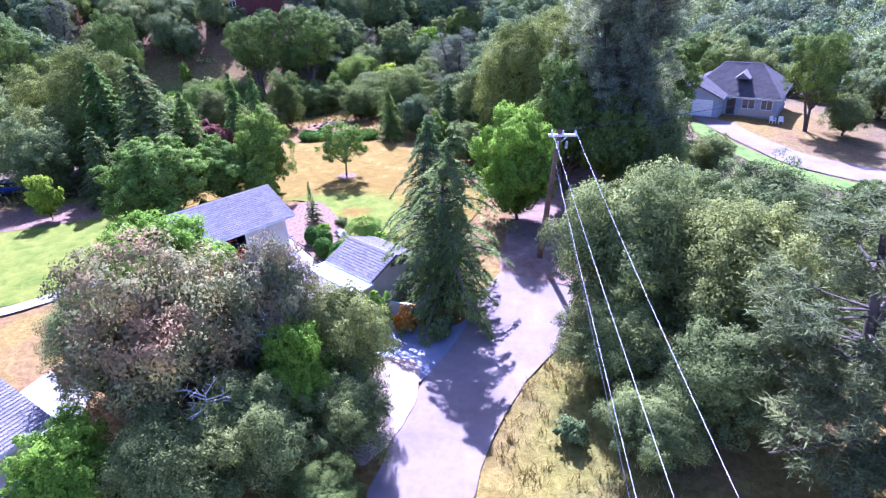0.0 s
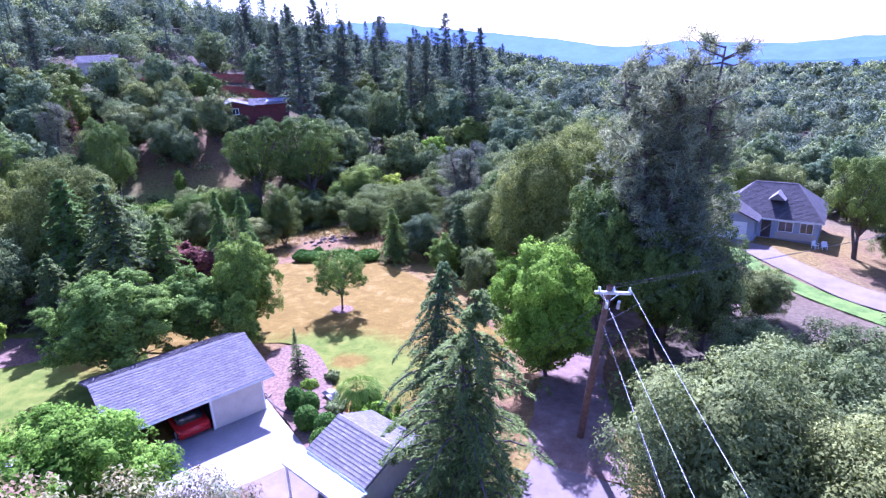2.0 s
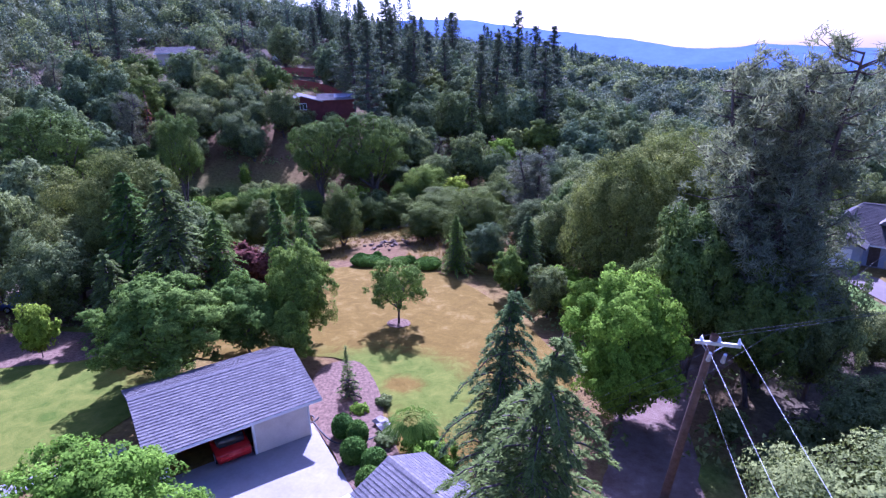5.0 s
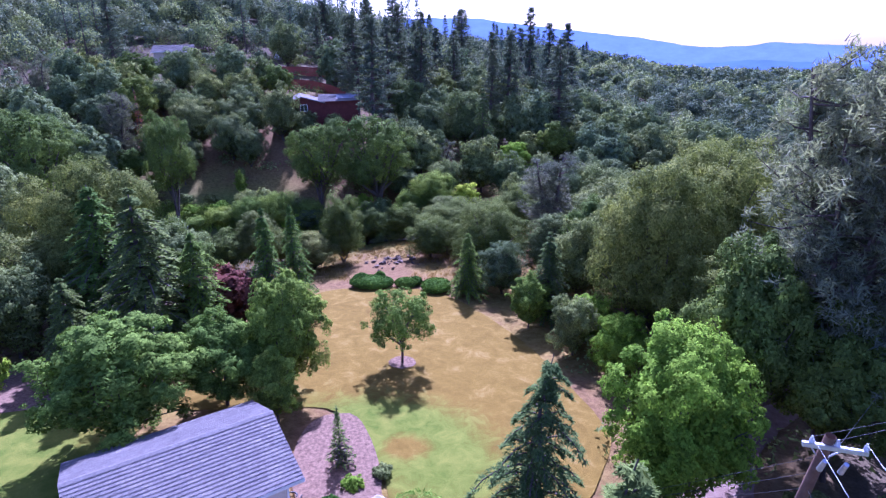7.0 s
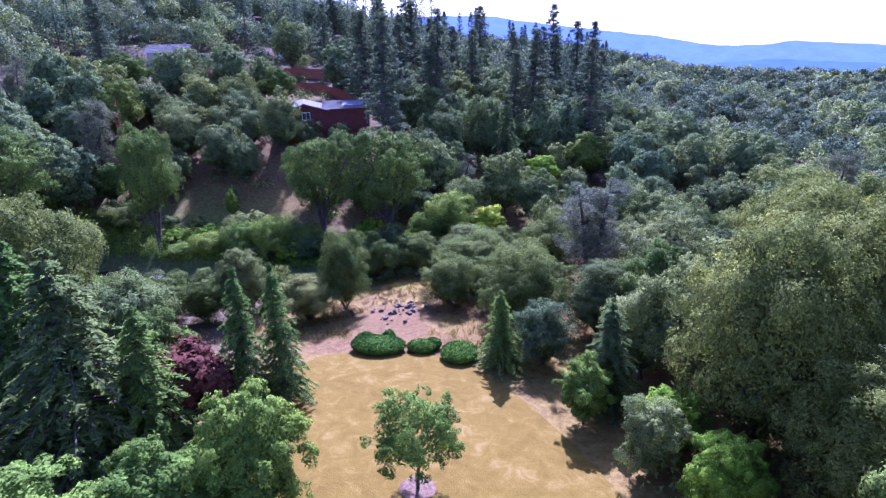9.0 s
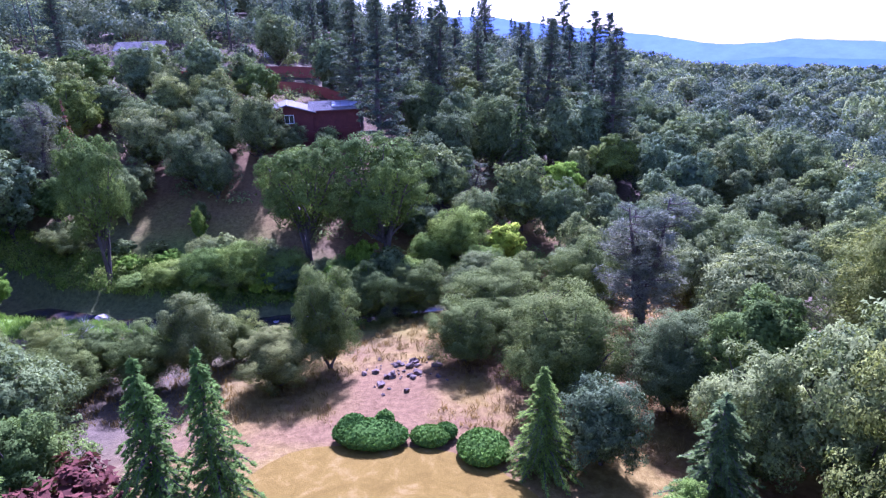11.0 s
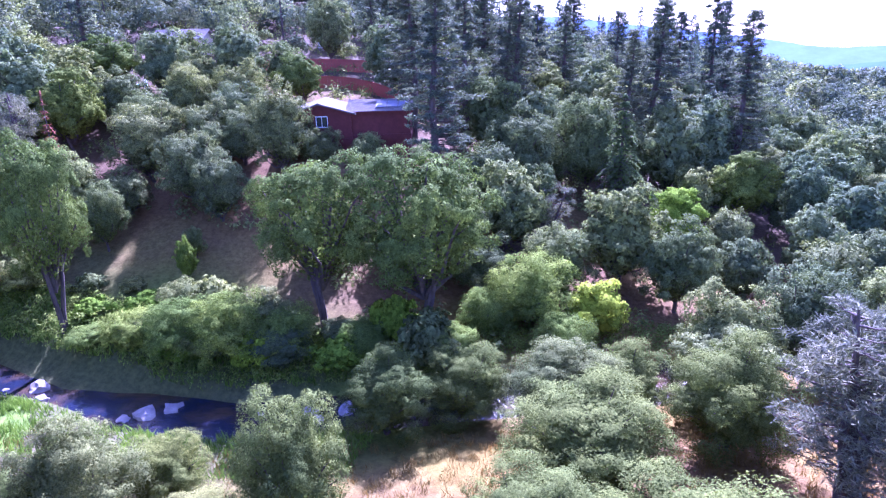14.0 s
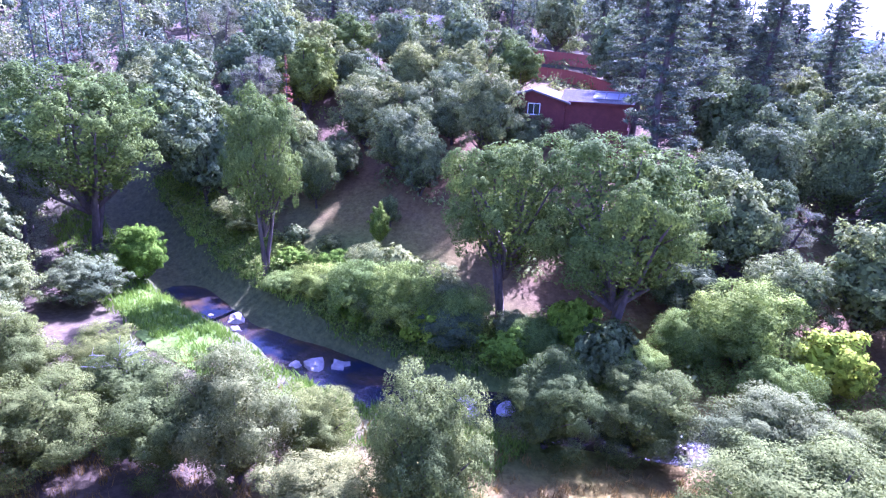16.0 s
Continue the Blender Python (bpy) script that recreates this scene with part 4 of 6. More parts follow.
# behind the lawn
for n, x, y, top, R in (("near0", -32.2, 77.2, 8.8, 2.6), ("near2", -31.0, 80.6, 5.9, 2.1), ("near1", -45.7, 73.6, 7.9, 2.4), ("near2", -44.0, 77.2, 5.9, 2.4), ("near1", -35.2, 75.6, 7.2, 2.6), ("near1", -39.6, 76.4, 6.7, 2.6), ("near2", -38.8, 72.2, 7.2, 2.6), ("near0", -25.8, 76.4, 6.8, 3.0),
                        ("near2", -23.2, 79.2, 10.4, 2.4), ("near1", -23.4, 89.6, 6.8, 2.8), ("near2", -19.5, 92.8, 5.8, 2.8), ("near0", -13.8, 92.5, 7.0, 3.4), ("near1", -10.4, 95.4, 6.0, 3.0), ("near2", -11.8, 86.7, 7.9, 4.1), ("near1", -7.6, 81.0, 7.7, 3.8), ("near2", -13.7, 80.7, 7.6, 2.7), ("near1", -5.1, 92.5, 8.6, 3.4),
                        ("willow", -48.8, 93.3, 3.5, 1.9), ("greenshrub", -51.2, 95.8, 4.6, 1.5), ("greenshrub", -47.6, 97.6, 4.8, 1.4), ("willow", -45.2, 93.8, 4.8, 2.6), ("willow", -41.2, 94.0, 6.4, 2.9), ("willow", -37.6, 94.6, 7.0, 3.0), ("willow", -34.0, 96.0, 5.6, 2.6), ("willow", -17.8, 105.6, 7.7, 4.0), ("willow", -22.0, 99.0, 4.0, 2.0), ("willow", -20.6, 103.4, 5.4, 2.4), ("willow", -28.4, 97.8, 4.4, 2.2), ("willow", -14.6, 101.8, 4.6, 2.4), ("oak2", -16.0, 110.5, 8.6, 3.2), ("sage0", -22.0, 108.5, 7.8, 3.0), ("woodoak1", -29.0, 108.5, 10.0, 3.4), ("woodsage0", -36.0, 106.5, 10.5, 2.6), ("openoak0", -32.7, 99.8, 15.9, 4.9), ("openoak1", -25.0, 101.3, 16.4, 5.7), ("openoak0", -52.2, 93.8, 17.8, 3.5),
                        ("oak2", -47.0, 103.6, 8.6, 1.0), ("sage1", -57.2, 106.6, 13.0, 2.6), ("dark2", -62.6, 100.2, 12.0, 2.8), ("shrub", -50.0, 99.0, 5.2, 1.2), ("shrub", -53.6, 98.0, 5.6, 1.4), ("greenshrub", -48.4, 96.8, 4.4, 1.3), ("sage2", -41.5, 117.6, 15.6, 2.3), ("oak0", -36.8, 119.2, 15.0, 2.2), ("sage2", -53.5, 121.0, 20.0, 3.4), ("sage0", -50.0, 116.5, 18.0, 3.0), ("oak1", -57.0, 127.0, 22.5, 3.6), ("sage1", -66.0, 131.0, 23.5, 3.8), ("dark2", -52.0, 133.0, 23.0, 3.2), ("oak2", -63.0, 118.0, 19.5, 3.4), ("sage1", -71.0, 123.0, 22.0, 3.6),
                        ("near2", -6.9, 76.2, 10.6, 3.8), ("near0", -0.6, 75.8, 9.3, 3.3),
                        ("sage1", 4.5, 92.8, 8.4, 3.0), ("sage0", 9.6, 95.2, 8.4, 3.2), ("sage1", -4.6, 97.4, 6.8, 3.4),
                        ("big0", -38.5, 62, 17, 5), ("big1", -45, 66, 15, 5), ("oak2", -50, 58, 15, 5), ("oak1", -40, 53.5, 12, 3.5), ("sage1", -51, 73, 7.5, 3.0), ("oak1", -57, 76, 8.4, 3.2),
                        ("redwood0", -8.1, 69.0, 9.5, 2.0), ("sage0", -5.1, 69.8, 8.6, 2.3), ("redwood1", -1.0, 65.2, 10.8, 2.5), ("oak1", 1.6, 69.0, 11.0, 3.2), ("garden1", -2.6, 62.6, 8.2, 1.8), ("bright1", 2.2, 61.0, 7.0, 2.0), ("bright1", 3.6, 55.6, 8.0, 2.0),
                        ("oak2", 0.6, 58.4, 8.0, 1.9), ("big0", 6.4, 60.8, 17.0, 4.6), ("big1", 12.0, 67.0, 17.6, 5.4), ("big0", 14.5, 78.6, 15.2, 4.6), ("big1", 16.4, 82.5, 15.2, 6.0), ("oak2", 5.6, 66.4, 14.0, 4.0), ("big1", 9.5, 56.0, 12.0, 3.8),
                        ("openoak0", 41.2, 70.2, 13.0, 3.5), ("hero1", 44.6, 68.6, 6.4, 2.6), ("oak1", 18.4, 61.0, 12.5, 3.6), ("hero1", 23.7, 54.4, 7.0, 2.6), ("hero0", 22.0, 41.0, 7.0, 2.8), ("oak0", 17.0, 41.5, 8.5, 3.2), ("dark0", 23.5, 70, 12.5, 4.2), ("greypine1", -0.3, 88.2, 12.9, 4.2),
                        ("lime", -12.6, 105.0, 5.9, 2.4),
                        ("oak0", -39, 94.8, 5.4, 2.7), ("sage2", -36, 96.6, 6.2, 2.6), ("oak2", -43.5, 95.2, 4.7, 2.4), ("sage0", -33.6, 94.8, 4.8, 2.2), ("greenshrub", -29.6, 96.0, 3.8, 2.2), ("greenshrub", -41.4, 93.6, 3.2, 1.6), ("greenshrub", -47.0, 94.4, 3.4, 1.6),
                        ("openoak1", -66.6, 86.6, 19.0, 6.6), ("bright1", -60.3, 87.4, 6.3, 2.1), ("sage1", -58.2, 82.2, 5.7, 3.0), ("oak2", -59, 96.5, 8.0, 2.8), ("greypine1", -66, 104, 20, 3.4), ("deadpine", -64.5, 106.5, 20.5, 1.2),
                        ("garden1", -45.8, 100.8, 8.6, 1.0), ("oak2", -55.8, 102.6, 12.4, 2.0), ("sage1", -44.6, 115.4, 20.6, 3.5), ("sage0", -50.8, 109.6, 16.6, 3.5), ("sage1", -47.4, 108.2, 14.6, 2.8), ("sage2", -58.6, 112.6, 18.4, 4.2), ("oak0", -61.4, 123, 22.0, 3.8), ("dark0", -70, 114, 22.0, 4.0),
                        ("dark1", -79.8, 130.6, 26.0, 4.6), ("sage0", -54, 116, 18.6, 3.0), ("pine0", -29.6, 120.6, 30.5, 3.6), ("pine1", -36.0, 131, 31.5, 3.6), ("pine2", -31, 137, 31, 3.4), ("pine0", -25, 141, 32, 3.2), ("pine1", -40, 141, 32, 3.2), ("sage1", -22.4, 126, 17.4, 4.2),
                        ("oak0", -15.2, 130.6, 17.8, 4.6), ("redwood1", -11.6, 125, 18.4, 3.4), ("greypine0", -18.0, 117, 10.4, 2.6), ("pine2", 0.2, 163.6, 30, 3.4), ("pine1", 5.8, 196, 31, 3.8), ("pine2", -4.6, 205, 36, 3.8), ("pine0", -7.0, 193, 30, 3.2), ("pine1", -14, 180, 29, 3.4), ("pine2", -22.5, 186, 35, 3.9),
                        ("pine0", -27, 170, 30, 3.2), ("pine1", -35.5, 167, 35.5, 3.9), ("pine2", -46, 178, 38, 3.8), ("pine0", -62, 190, 42, 3.6), ("shrub", 11.2, 39.6, 5.4, 1.3), ("shrub", 13.6, 41.6, 5.6, 1.5), ("shrub", 10.4, 43.4, 5.0, 1.1), ("oak1", -4.0, 100.6, 8.4, 3.4), ("sage2", 1.6, 104.6, 8.6, 3.6), ("oak0", 7.0, 103.0, 9.0, 3.8), ("bright1", -6.0, 124, 9.2, 3.0), ("dark0", 1.0, 131, 12.0, 3.6)):
    plant(n, x, y, top, R)

for k in range(15):
    x = -47.5 + 1.7 * k
    y = np.interp(x, CREEK[:, 0], CREEK[:, 1]) + rng.uniform(4.2, 8.5)
    if abs(x + 52) > 2 and min(math.hypot(x - p, y - q) for p, q, _ in PLANTED) > 1.6:
        plant(("oak0", "sage1", "greenshrub", "oak2", "shrub")[k % 5], x, y, ground_z(x, y) + rng.uniform(2.2, 4.4), rng.uniform(1.5, 2.4))

# the woods all round
BUILT = [(-96, -78, 138, 160), (-56, -26, 110, 132), (20, 52, 36, 94), (-58, -36, 97, 107), (-27, -2, 22, 50), (2, 13, 84, 94), (-10, 10, -30, 50), (-26, -9, 69, 83), (-28, -18, 10, 27), (8, 16, 10, 35), (-74, -46, 141, 160), (-58, -33, 126, 142), (-47, -31, 104, 113), (-58, -14, 64, 98), (-20, 2, 68, 100), (-12, 8, 48, 70)]
OPEN = [LAWN_O, SIDE_O, TRACK, ROAD]


TAKEN = np.array(PLANTED)


def free(x, y, gap):
    if any(a < x < b and c < y < d for a, b, c, d in BUILT):
        return False
    if np.any((x - TAKEN[:, 0]) ** 2 + (y - TAKEN[:, 1]) ** 2 < (gap + 0.5 * TAKEN[:, 2]) ** 2):
        return False
    return to_line(x, y, CREEK) > 4.5 and not any(inside(np.float64(x), np.float64(y), o) for o in OPEN)


woods = []
for k in range(9000):
    x, y = rng.uniform(-150, 150), rng.uniform(-30, 260)
    if y < 60 and -28 < x < 12 or y < 20 and abs(x) < 40:
        continue
    if free(x, y, 3.0 if -82 < x < -25 and 104 < y < 150 else 2.1):
        woods.append((x, y, rng.random()))
        TAKEN = np.vstack([TAKEN, (x, y, 3.6)])
woods.sort(key=lambda w: (w[0] + 15) ** 2 + (w[1] - 95) ** 2)


def wood_kind(x, y, u):
    ridge = y > 128 and x < 15
    if y < 112 and -62 < x < 50:
        return f"{('oak', 'sage', 'dark')[int(u * 991) % 3]}{int(u * 997) % 3}", rng.uniform(5.5, 9)
    if ridge and u < 0.13:
        return f"pine{int(u * 997) % 3}", rng.uniform(15, 22)
    if u < 0.36:
        return f"wooddark{int(u * 997) % 3}", rng.uniform(8, 12)
    if u < 0.66:
        return f"woodoak{int(u * 997) % 3}", rng.uniform(6, 10)
    if u < 0.975:
        return f"woodsage{int(u * 997) % 3}", rng.uniform(5, 8)
    return f"greypine{int(u * 997) % 2}", rng.uniform(10, 15)


for x, y, u in woods[:300]:
    n, h = wood_kind(x, y, u)
    plant(n, x, y, ground_z(x, y) + h)
FAR = [(x, y, u if u > 0.09 or x < 12 else 0.3) for x, y, u in woods[300:]]
for k in range(7600):
    r, a = (140 + 420 * math.sqrt(rng.random()) if k < 6600 else rng.uniform(500, 1300)), rng.uniform(-1.65, 0.8)
    x, y, u = -10 + r * math.sin(a), 95 + r * math.cos(a), rng.random()
    FAR.append((x, y, u if u > 0.09 or (x < 30 and y < 420 and u < 0.06) else 0.2))


for k in range(900):
    x, y, u = rng.uniform(-260, -10), rng.uniform(165, 340), rng.random()
    if free(x, y, 1.0) and x < -0.25 * y + 60:
        FAR.append((x, y, max(0.1, u)))


def stuff_trees(name, rows, pine, material, label):
    """Distant trees, joined."""
    P, O, S, A = [], [], [], []
    runs = []
    for x, y, u in rows:
        z = ground_z(x, y)
        d = math.hypot(x + 15, y - 60)
        n = int(np.clip((110000 if pine else 140000 if d < 270 else 80000) / d, 80, 700))
        if pine:
            h = rng.uniform(13, 22)
            f = rng.random(n) ** 1.2
            rad = 2.9 * (1 - f) ** 0.7 * rng.uniform(0.3, 1.05, n) + 0.2
            a = rng.uniform(0, 6.283, n)
            p = np.column_stack([x + rad * np.cos(a), y + rad * np.sin(a), z + h * (0.25 + 0.75 * f)])
            o = np.column_stack([np.cos(a), np.sin(a), 0.8 + 0 * a])
            runs.append(([(x, y, z - 0.5), (x, y, z + h * 0.95)], (0.25, 0.05)))
        else:
            h = 3.5 + 10 * rng.random() ** 1.6
            R = (rng.uniform(2.0, 3.4) + 0.17 * h) * (1.3 if d > 220 else 1.0)
            v = unit(rng.normal(size=(n, 3)) + (0, 0, 0.25))
            v[:, 2] = np.where(v[:, 2] < -0.15, -v[:, 2], v[:, 2])
            m = 9
            g = unit(rng.normal(size=(m, 3)) + (0, 0, 0.4))
            g[:, 2] = np.abs(g[:, 2])
            w = rng.integers(0, m, n)
            p = (g[w] * 0.62 + v * rng.uniform(0.3, 0.44, (n, 1))) * (R, R, 0.72 * h) + (x, y, z + 0.22 * h)
            o = unit(v + 0.45 * g[w])
        P.append(p), O.append(o), S.append(np.full((n, 1), np.clip(d / (330 if pine else 300), 0.4, 1.8)))
    P, O, S = np.concatenate(P), np.concatenate(O), np.concatenate(S)
    ob = thing(name, leaf_mesh(name, material, P, O, S, 0.65, rng, 0.5, 0.1, None, 0.8), label, "woods", kind="stuff")
    if runs:
        part("trunks", tubes("trunks", runs, BARK, 4), None, ob)["kind"] = "stuff"


stuff_trees("far_pine_woods", [w for w in FAR if w[2] < 0.09], True, PINE, "distant dark pines standing above the woods")
stuff_trees("far_oak_woods", [w for w in FAR if 0.09 <= w[2] < 0.5], False, DISTANT, "distant dark green oak woods over the hills")
stuff_trees("far_olive_woods", [w for w in FAR if 0.5 <= w[2] < 0.72], False, FAROAK, "distant olive oak woods over the hills")
# The sage leaf colour here also carries added blue for haze.
stuff_trees("far_sage_woods", [w for w in FAR if w[2] >= 0.72], False, leaf("haze-blue far sage leaves", (0.043, 0.058, 0.03), (0.126, 0.152, 0.084), 0.32), "distant grey-green oak woods over the hills")

# far hills as glowing backdrops, the haze put into their blue colour
def hill_backdrop(name, dist, crest, colour, label):
    """A far ridge that glows in its haze colour; crest: rows of compass degrees and height."""
    deg = np.linspace(-80, 90, 420)
    a = np.radians(deg)
    r = np.random.default_rng(5)
    h = np.interp(deg, [c[0] for c in crest], [c[1] for c in crest])
    h = h + dist / 1500 * sum(r.uniform(0.5, 1.6) * np.sin(a * w + r.uniform(0, 6.28)) for w in (23, 41, 77, 140, 260)) * 0.6
    px, py = dist * np.sin(a), dist * np.cos(a)
    V = np.concatenate([np.column_stack([px, py, 0 * a - 160]), np.column_stack([px, py, h]), np.column_stack([px * 1.15, py * 1.15, 0 * a - 160])])
    n = len(a)
    q = np.arange(n - 1)
    F = np.concatenate([np.column_stack([q, q + 1, n + q + 1, n + q]), np.column_stack([n + q, n + q + 1, 2 * n + q + 1, 2 * n + q])])

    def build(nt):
        # Emission, not lit slopes: distance haze is painted into this colour.
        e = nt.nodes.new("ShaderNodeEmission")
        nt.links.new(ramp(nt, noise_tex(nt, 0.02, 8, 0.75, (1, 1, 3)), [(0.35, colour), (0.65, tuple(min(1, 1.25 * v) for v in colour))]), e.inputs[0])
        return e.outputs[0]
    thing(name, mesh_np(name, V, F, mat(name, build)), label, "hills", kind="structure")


hill_backdrop("backdrop", 1500, [(-80, 110), (-40, 110), (-11, 97), (-5.5, 95), (-1, 76), (4, 58), (9, 38), (13.4, 19), (17, 18), (19, 24), (23.5, 14), (27, 8), (32, 18), (36, 12), (60, 24), (90, 20)], (0.105, 0.155, 0.31), "glowing backdrop of far hills, haze painted in as blue")
hill_backdrop("backdrop_ridge", 1050, [(-80, -40), (-12, -40), (8, -22), (13, -4), (17, 0), (21, -4), (28, -11), (34, -8), (60, 0), (90, 0)], (0.078, 0.125, 0.265), "glowing backdrop of a wooded ridge, haze painted in as blue")


def low_growth(name, count, area, material, label, ok, h, r0, n, size, tall=False):
    """Undergrowth or grass over a stretch of ground, joined."""
    g = np.random.default_rng(len(name))
    x, y = g.uniform(area[0], area[1], count), g.uniform(area[2], area[3], count)
    keep = np.array([ok(a, b) for a, b in zip(x, y)])
    x, y = x[keep], y[keep]
    z = land(x, y)
    m = len(x)
    hs = g.uniform(*h, m)
    if tall:
        k = np.repeat(np.arange(m), n)
        v = unit(np.column_stack([g.normal(0, 0.35, (m * n, 2)), np.ones(m * n)]))
        P = np.column_stack([x[k] + g.normal(0, r0, m * n), y[k] + g.normal(0, r0, m * n), z[k] + 0.42 * hs[k]])
        V, F = leaf_quads(P, np.column_stack([g.normal(size=(m * n, 2)), np.zeros(m * n)]), hs[k][:, None], size, g, 0.2, 0.0, v * 3)
    else:
        k = np.repeat(np.arange(m), n)
        v = unit(g.normal(size=(m * n, 3)) + np.array([0, 0, 0.5]))
        v[:, 2] = np.abs(v[:, 2])
        rr = g.uniform(0.7, 1.4, m) * r0
        P = np.column_stack([x[k] + v[:, 0] * rr[k], y[k] + v[:, 1] * rr[k], z[k] + v[:, 2] * hs[k]]) + g.normal(0, 0.12, (m * n, 3))
        return thing(name, leaf_mesh(name, material, P, v, size, 0.65, g), label, "undergrowth", kind="stuff")
    return thing(name, mesh_np(name, V, F, material), label, "undergrowth", kind="stuff")


def in_woods(x, y):
    if any(a < x < b and c < y < d for a, b, c, d in BUILT[1:6]) or to_line(x, y, CREEK) < 3.2 or any(inside(np.float64(x), np.float64(y), o) for o in OPEN):
        return False
    return not (x < -26 and y < 50) and not (-62 < x < 14 and 62 < y < 99)


low_growth("undergrowth", 3000, (-110, 90, 40, 185), OAK, "low olive scrub under the oaks", in_woods, (0.5, 2.0), 1.1, 46, 0.3)
low_growth("creek_scrub", 4500, (-75, 0, 84, 108), WILLOW, "fresh green scrub along the creek banks", lambda x, y: 3.0 < to_line(x, y, CREEK) < 7.5 and y > np.interp(x, CREEK[:, 0], CREEK[:, 1]), (0.4, 1.5), 0.7, 60, 0.16)
low_growth("dry_grass", 14000, (-45, 14, 14, 98), STRAW, "clumps of tall dry straw-coloured grass", lambda x, y: (70.5 < y < 98 and x < 13 and to_line(x, y, CREEK) > 5 and not ((x + 17.6) ** 2 / 14 + (y - 75.6) ** 2 / 22 < 1 or y < 71.6 and -26 < x < -9)) or (1.5 < x < 9 and 14 < y < 29 and not inside(np.float64(x), np.float64(y), ROAD)), (0.2, 0.5), 0.16, 10, 0.1, True)
low_growth("bank_grass", 9000, (-75, -24, 80, 102), REED, "green grass on the creek bank", lambda x, y: 2.8 < to_line(x, y, CREEK) < 7.5, (0.25, 0.7), 0.16, 9, 0.12, True)


# ---- buildings ----
def gable_house(name, x, y, z, yaw, L, W, wall_h, rise, wall_mat, label, category, over=0.45, openings=(), roof_mat=SHINGLE, base_mat=CONCRETE, hip=0.0, trim=None):
    """A gabled building, ridge along local x; openings: (x0, x1, z0, z1) through the front wall."""
    ob = thing(name, None, label, category, at=pose(x, y, z, 0, 0, yaw))
    h, t = W / 2, 0.16
    edges = sorted({-L / 2, L / 2, *(v for o in openings for v in o[:2])})
    for a, b in zip(edges[:-1], edges[1:]):
        o = [q for q in openings if q[0] <= a and q[1] >= b]
        for z0, z1 in ([(0, wall_h)] if not o else [(0, o[0][2]), (o[0][3], wall_h)]):
            if z1 - z0 > 0.02:
                part("front_wall", box(a, b, -h, -h + t, z0, z1), wall_mat, ob)
    part("back_wall", box(-L / 2, L / 2, h - t, h, 0, wall_h), wall_mat, ob)
    for s in (-1, 1):
        m = part("gable_wall", prism([(-h + t, 0), (h - t, 0), (h - t, wall_h)] + ([] if hip else [(0, wall_h + rise * (1 - t / h))]) + [(-h + t, wall_h)], 0, t), wall_mat, ob)
        m.matrix_local = Matrix(((0, 1, 0, s * L / 2 - (t if s > 0 else 0)), (1, 0, 0, 0), (0, 0, 1, 0), (0, 0, 0, 1)))
    part("slab", box(-L / 2 - 0.1, L / 2 + 0.1, -h - 0.1, h + 0.1, -0.6, 0.0), base_mat, ob)
    k = rise / h
    for s in (-1, 1):
        e = h + over
        bm = bmesh.new()
        top, bot = wall_h + rise + 0.16, wall_h - k * over + 0.16
        q = [(-L / 2 - over + hip, 0, top), (L / 2 + over - hip, 0, top), (L / 2 + over, s * e, bot), (-L / 2 - over, s * e, bot)]
        up = [bm.verts.new(p) for p in q]
        dn = [bm.verts.new((p[0], p[1], p[2] - 0.15)) for p in q]
        bm.faces.new(up), bm.faces.new(dn[::-1])
        for a in range(4):
            bm.faces.new((up[a], dn[a], dn[(a + 1) % 4], up[(a + 1) % 4]))
        roof = part("roof", bm, roof_mat, ob)
        # courses of shingles
        n = int(math.hypot(e, e * k) / 0.2)
        V, F = [], []
        r2 = random.Random(int(L * 100))
        for c in range(n):
            f0, f1 = c / n, (c + 1.15) / n
            end = L / 2 + over - hip * (1 - f0)
            xx = -end
            while xx < end - 0.02:
                w = min(r2.uniform(0.25, 0.55), end - xx)
                y0, y1 = s * e * f0, s * e * min(1.005, f1)
                b = len(V)
                V += [(xx, y0, top - k * abs(y0) + 0.006), (xx + w - 0.012, y0, top - k * abs(y0) + 0.006), (xx + w - 0.012, y1, top - k * abs(y1) + 0.024 + r2.uniform(0, 0.006)), (xx, y1, top - k * abs(y1) + 0.024)]
                F.append((b, b + 1, b + 2, b + 3) if s < 0 else (b + 3, b + 2, b + 1, b))
                xx += w
            b = len(V)
            y1 = s * e * min(1.0, (c + 1) / n)
            z1 = top - k * abs(y1)
            V += [(-end, y1 + s * 0.004, z1 + 0.036), (end, y1 + s * 0.004, z1 + 0.036), (end, y1 + s * 0.012, z1), (-end, y1 + s * 0.012, z1)]
            F.append((b, b + 1, b + 2, b + 3) if s < 0 else (b + 3, b + 2, b + 1, b))
        part("shingles", mesh_np("shingles", V, F, roof_mat), None, roof)["kind"] = "stuff"
        part("fascia", box(-L / 2 - over, L / 2 + over, s * (e + 0.001) - 0.02, s * (e + 0.001) + 0.02, bot - 0.17, bot - 0.005), trim or WHITE, ob)
    if hip:
        for s in (-1, 1):
            bm = bmesh.new()
            bm.faces.new([bm.verts.new(p) for p in ((s * (L / 2 + over - hip), 0, wall_h + rise + 0.16), (s * (L / 2 + over), -h - over, wall_h - k * over + 0.16), (s * (L / 2 + over), h + over, wall_h - k * over + 0.16))])
            part("hip_roof", bm, roof_mat, ob)
    part("ridge_cap", prism([(-0.16, wall_h + rise + 0.13), (0, wall_h + rise + 0.21), (0.16, wall_h + rise + 0.13)], 0, L + 2 * over - 2 * hip), roof_mat, ob).matrix_local = Matrix(((0, 1, 0, -L / 2 - over + hip), (1, 0, 0, 0), (0, 0, 1, 0), (0, 0, 0, 1)))
